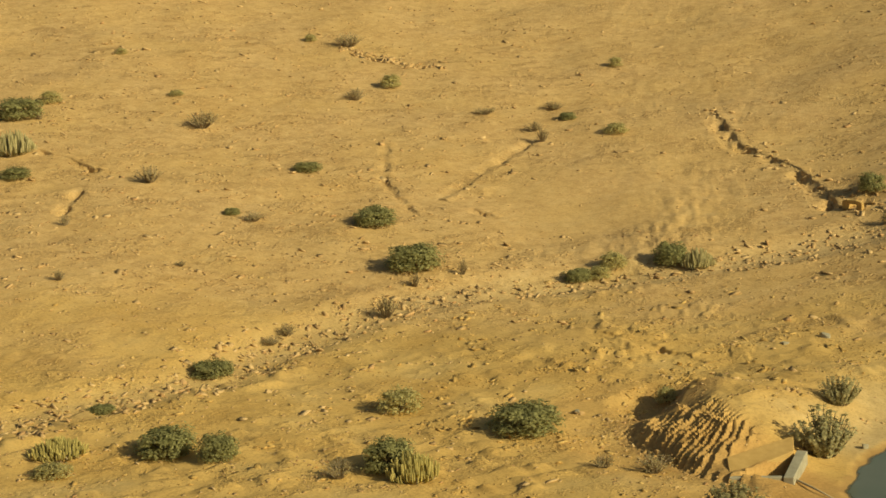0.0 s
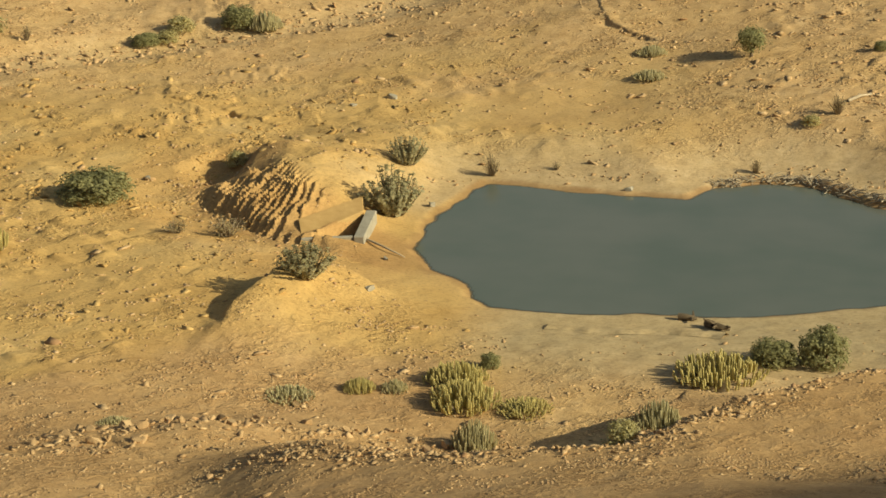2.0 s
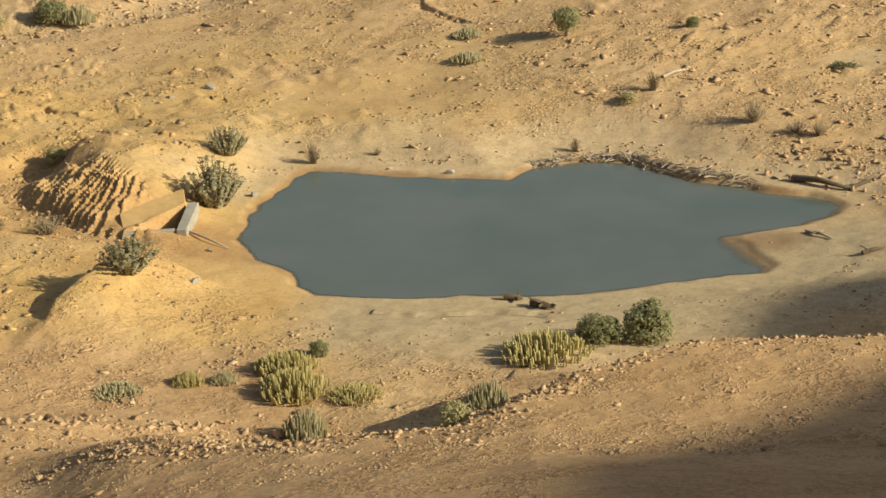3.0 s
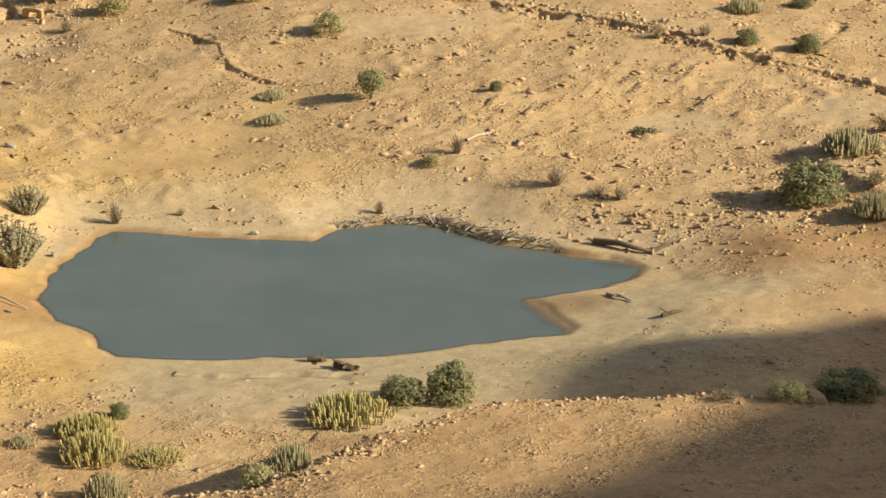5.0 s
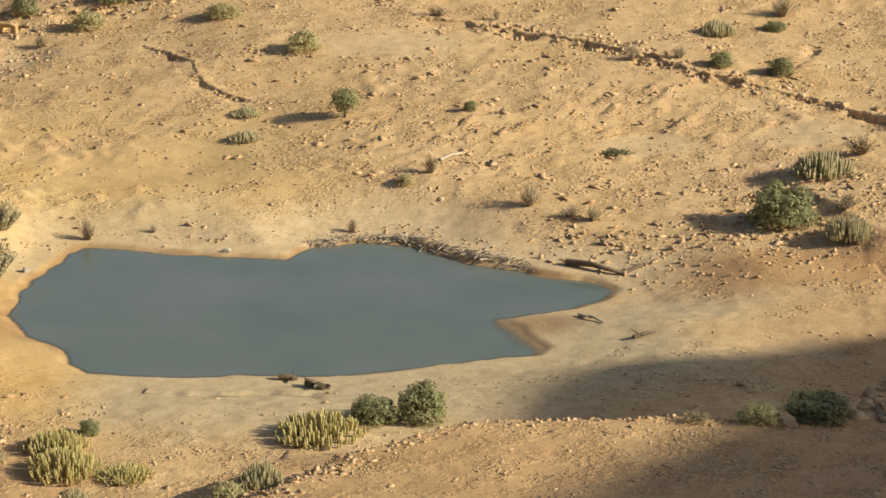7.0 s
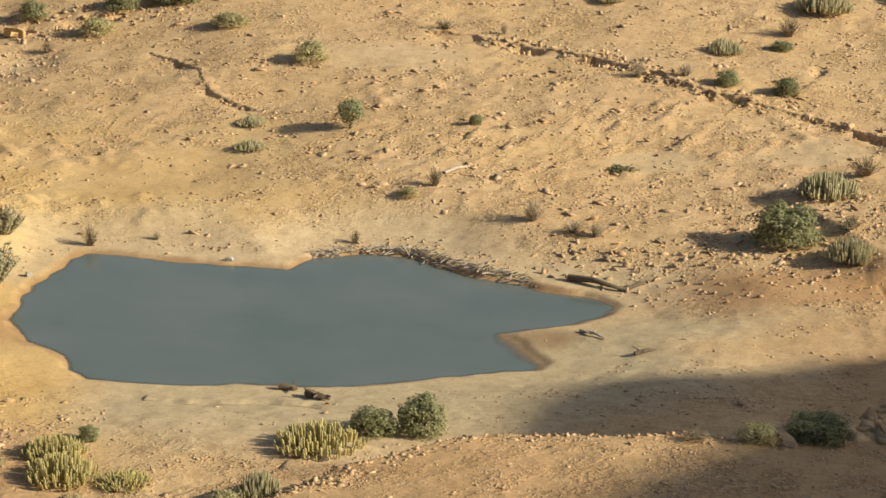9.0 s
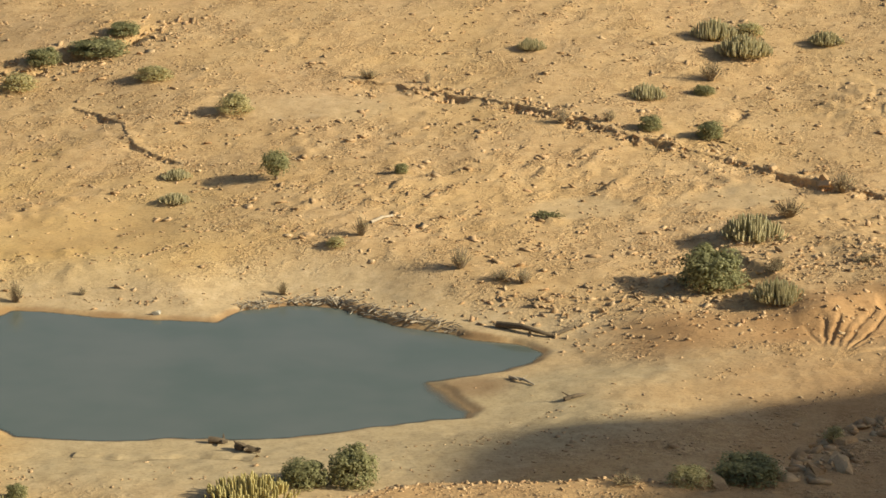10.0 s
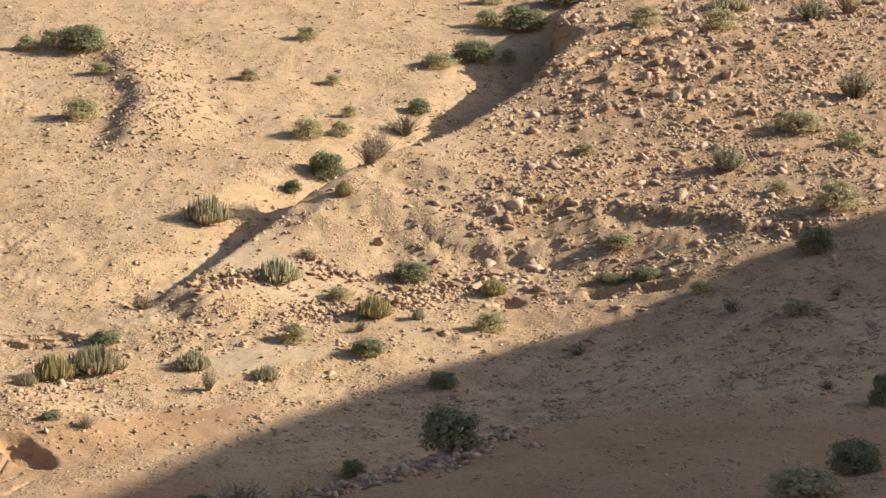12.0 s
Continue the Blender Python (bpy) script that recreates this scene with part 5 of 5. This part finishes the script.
grow('olive_shrub', 52.24, 160.79, 1.65, 1.05)
grow('olive_shrub', 63.42, 156.89, 1.93, 1.04)
grow('olive_shrub', 73.22, 167.71, 2.08, 1.24)
grow('olive_shrub', 69.96, 155.16, 1.39, 0.88)
grow('olive_shrub', 67.05, 145.44, 1.31, 0.91)
grow('olive_shrub', 81.17, 158.17, 3.18, 1.35)
grow('dark_shrub', 85.50, 159.88, 3.63, 1.96)
grow('olive_shrub', 91.71, 169.02, 2.50, 1.82)
grow('olive_shrub', 88.41, 159.02, 1.48, 1.35)
grow('dark_shrub', 73.50, 146.28, 1.87, 1.28)
grow('dry_shrub', 59.43, 124.32, 2.71, 1.77)
grow('olive_shrub', 73.56, 121.06, 1.62, 0.78)
grow('wand_shrub', 80.18, 113.76, 2.35, 1.72)
grow('olive_shrub', 89.38, 118.18, 3.30, 1.50)
grow('olive_shrub', 80.81, 102.57, 3.06, 1.78)
grow('dark_shrub', 75.07, 97.16, 2.22, 1.71)
grow('olive_shrub', 67.74, 107.08, 2.08, 0.93)
grow('olive_shrub', 80.03, 107.53, 1.54, 0.81)
grow('wand_shrub', 98.44, 123.69, 2.75, 2.23)
grow('olive_shrub', 90.21, 113.47, 2.45, 1.09)
grow('olive_shrub', 96.98, 150.49, 2.81, 1.78)
grow('olive_shrub', 100.66, 144.64, 2.95, 1.94)
grow('dark_shrub', 66.49, 102.16, 1.88, 0.70)
grow('dark_shrub', 64.95, 103.31, 2.02, 0.48)
grow('olive_shrub', 66.76, 96.64, 1.36, 0.70)
grow('dry_shrub', 70.34, 88.94, 0.81, 0.45)
grow('dry_shrub', 65.36, 91.55, 1.30, 0.79)
grow('olive_shrub', 66.71, 87.33, 2.12, 0.84)
grow('dark_shrub', 45.23, 55.62, 1.85, 1.32)
grow('olive_shrub', 41.45, 53.40, 2.84, 1.09)
grow('dark_shrub', 56.35, 67.79, 1.08, 1.57)
grow('dry_shrub', 56.49, 92.97, 1.27, 0.64)
grow('dry_shrub', 56.31, 71.41, 0.81, 0.40)
grow('olive_shrub', 96.19, 176.52, 2.72, 1.36)
grow('dark_shrub', 94.12, 166.61, 4.14, 2.29)
grow('dark_shrub', 102.05, 172.60, 4.34, 2.08)
grow('spurge', 107.07, 152.72, 3.53, 1.25)
grow('dry_shrub', 115.28, 146.49, 3.02, 1.76)
grow('wand_shrub', 110.73, 145.29, 2.96, 1.92)
grow('olive_shrub', 48.94, 170.12, 1.92, 1.20)
grow('olive_shrub', 48.92, 107.06, 1.49, 0.76)

for made, label, category in PLANTS.values():
    for spare in [o for o in made if "label" not in o]:
        for o in (*spare.children_recursive, spare):
            bpy.data.objects.remove(o)


# ---- stones ----
def scatter_stones():
    rng = np.random.default_rng(5)
    n = 400000
    y = 27.0 / rng.uniform(27.0 / 205.0, 27.0 / 44.0, n)
    x = rng.uniform(-0.80, 0.86, n) * (y + 3)
    keep = rng.random(n) < stoniness(x, y)
    x, y = x[keep], y[keep]
    size = 0.05 + (0.04 + 0.035 * (np.hypot(x, y) > 92)) * rng.pareto(2.6, len(x)) + 0.0011 * np.hypot(x, y) * rng.random(len(x))
    size = np.minimum(size, 0.5) * (0.55 + 0.45 * smooth(58, 72, np.hypot(x, y)))
    stone_field("scattered_stones", x, y, size, ROCK, "small broken ochre and brown stones strewn over the slopes", 6)


def ledge_stones():
    xs, ys, ss = [], [], []
    for line, count, spread, small, large, seed in (
            (SPUR[2:17], 1500, 0.6, 0.07, 0.22, 1), (GULLY_FAR[1:7], 380, 0.6, 0.14, 0.45, 2), (GULLY_FAR[6:], 200, 0.5, 0.12, 0.4, 21), (RUBBLE_RIDGE, 1500, 3.0, 0.12, 0.45, 22), (GULLY_LEFT, 160, 0.9, 0.15, 0.5, 3), (GULLY_BACK, 420, 1.6, 0.15, 0.5, 19), (GULLY_MID, 110, 0.5, 0.1, 0.3, 20),
            (RISE, 520, 1.3, 0.08, 0.3, 4), (WASH_LEFT, 1500, 1.5, 0.1, 0.42, 5), (SCARP, 380, 1.4, 0.08, 0.3, 6),
            (STONE_ROW, 150, 0.35, 0.3, 0.6, 7), (CHANNEL, 160, 0.7, 0.08, 0.25, 8), (HILL_STONES, 1500, 6.0, 0.12, 0.4, 9),
            (WASH_RIGHT, 500, 2.2, 0.15, 0.4, 10), (FLOOR_STONES, 700, 2.0, 0.12, 0.4, 11), (BANK_TOP, 600, 1.8, 0.12, 0.42, 12),
            (RIM, 900, 0.7, 0.15, 0.6, 13), (FLAGS_ONE, 200, 0.5, 0.2, 0.6, 15), (FLAGS_TWO, 90, 0.6, 0.2, 0.55, 16),
            (FLAGS_THREE, 330, 0.8, 0.2, 0.6, 17), (FLAGS_FOUR, 110, 0.7, 0.2, 0.5, 18), (SHORE_STONES, 260, 0.35, 0.06, 0.22, 14)):
        rng = np.random.default_rng(100 + seed)
        x, y = strewn(line, count, spread, 200 + seed)
        xs.append(x), ys.append(y), ss.append(small + (large - small) * rng.random(count) ** 2.2)
    x, y, s = np.concatenate(xs), np.concatenate(ys), np.concatenate(ss)
    keep = shore(x, y) > 0.15
    stone_field("ledge_stones", x[keep], y[keep], s[keep], ROCK, "angular stones along the gullies, banks and ledges", 7, 0.5)


FLAGS_ONE = [(40.6, 109.4), (41.8, 109.0), (43.6, 109.5), (45.2, 110.2)]
FLAGS_TWO = [(49.2, 112.8), (50.5, 111.6), (51.8, 110)]
FLAGS_THREE = [(51, 104.8), (54.5, 106.8), (57.7, 107.4), (59.8, 107.1)]
FLAGS_FOUR = [(45, 105.1), (47.2, 105.3), (48.3, 104.1)]
OUTCROP = [(84.3, 127.4), (88.5, 130.8), (89.7, 139.5), (94.4, 138.5), (99, 137.5)]
HILL_STONES = [(62, 114), (74, 120), (86, 126), (96, 133), (106, 140)]
FLOOR_STONES = [(36, 101), (44, 105), (52, 108), (60, 108)]
BANK_TOP = [(6, 91), (12, 90.5), (17, 92.5), (25, 95), (32, 97)]
RIM = SPUR[16:23]
SHORE_STONES = [(-19, 84), (-17, 90.5), (-14, 93), (-9, 92), (-5, 93), (0, 94.5), (5, 90)]
def hill_blocks():
    """Angular blocks broken from the ledges of the stony hill, and the stones banked up along the shaded rim."""
    rng = np.random.default_rng(41)
    n = 26000
    v = rng.uniform(100, 172, n)
    x, y = rng.uniform(0.46, 0.82, n) * v, v
    d, side, _ = along(x, y, WASH_RIGHT)
    here = np.where(side < 0, 1.0, 0.0) * smooth(1.0, 4.0, d) * smooth(26, 30, np.degrees(np.arctan2(x, y))) * smooth(108, 128, np.hypot(x, y) + 0.2 * (x - 80))
    here = here * (0.2 + 0.8 * smooth(-0.25, 0.25, clouds(x, y, 7, 3, 171)))
    keep = rng.random(n) < here * 0.75
    x, y = x[keep], y[keep]
    size = np.minimum(0.14 + 0.13 * rng.pareto(2.4, len(x)), 0.85)
    stone_field("hill_blocks", x, y, size, HILL_ROCK, "angular brown blocks covering the stony hill", 42, 0.45, 0.1, 1.9)
    x, y = strewn(WALL_LINE, 520, 0.45, 43)
    stone_field("banked_stones", x, y, 0.12 + 0.4 * rng.random(len(x)) ** 2, HILL_ROCK, "pale and brown stones banked up along the shaded rim", 44, 0.45, 0.2, 1.6)


WALL_LINE = [(29.5, 67.5), (31.1, 67.7), (33.1, 68.0), (35.3, 68.6), (37.4, 69.3), (39.4, 70.8), (41.2, 72.8)]


def sand_clods():
    """Crumbled lumps of yellow earth above the dam and over the blown sand."""
    rng = np.random.default_rng(31)
    n = 60000
    y = 27.0 / rng.uniform(27.0 / 128.0, 27.0 / 66.0, n)
    x = rng.uniform(-0.66, -0.10, n) * y
    r, az = np.hypot(x, y), np.degrees(np.arctan2(x, y))
    here = smooth(0.02, 0.28, clouds(0.7 * (x + y), 0.9 * (y - x), 3.2, 3, 151)) * smooth(-8, -12, az) * (1 - smooth(100, 126, r))
    here = here * (0.25 + 0.75 * smooth(84, 92, r) * smooth(-24, -20, az)) * smooth(3, 7, shore(x, y)) * smooth(0, 3, r - apron_rim(az))
    keep = rng.random(n) < here
    x, y = x[keep], y[keep]
    size = np.minimum(0.08 + 0.06 * rng.pareto(2.2, len(x)), 0.4)
    stone_field("sand_clods", x, y, size, CLOD, "crumbled lumps of yellow earth on blown sand", 32, 0.35, 0.0)


scatter_stones()
ledge_stones()
hill_blocks()
sand_clods()


def boulders():
    """Single larger stones on the spur, the hill and along the ledges."""
    meshes = [rock_mesh(300 + k, ROCK, 0.55 + 0.08 * (k % 4)) for k in range(8)]
    rng = random.Random(12)
    count = 0
    for line, number, spread, small, large in ((SPUR[7:17], 22, 0.4, 0.14, 0.28), (HILL_STONES, 60, 6.0, 0.4, 0.9), (GULLY_FAR, 20, 0.5, 0.35, 0.7),
                                               (RISE, 25, 1.4, 0.3, 0.55), (FLAGS_ONE, 14, 0.5, 0.5, 0.9), (FLAGS_THREE, 18, 0.7, 0.5, 1.0),
                                               (OUTCROP, 70, 2.2, 0.6, 1.4), (RIM, 45, 0.7, 0.4, 0.9)):
        xs, ys = strewn(line, number, spread, 400 + number)
        for x, y in zip(xs, ys):
            s = small + (large - small) * rng.random() ** 2
            ob = new("rock", meshes[count % 8])
            ob.matrix_basis = Matrix.LocRotScale((x, y, top(x, y) + 0.08 * s), Euler((rng.gauss(0, 0.3), rng.gauss(0, 0.3), rng.uniform(0, 6.28))), (s, s, s))
            tagged(ob, "angular brown sandstone rock on the dry slope", "rock", "rocks on the slopes")
            count += 1


boulders()
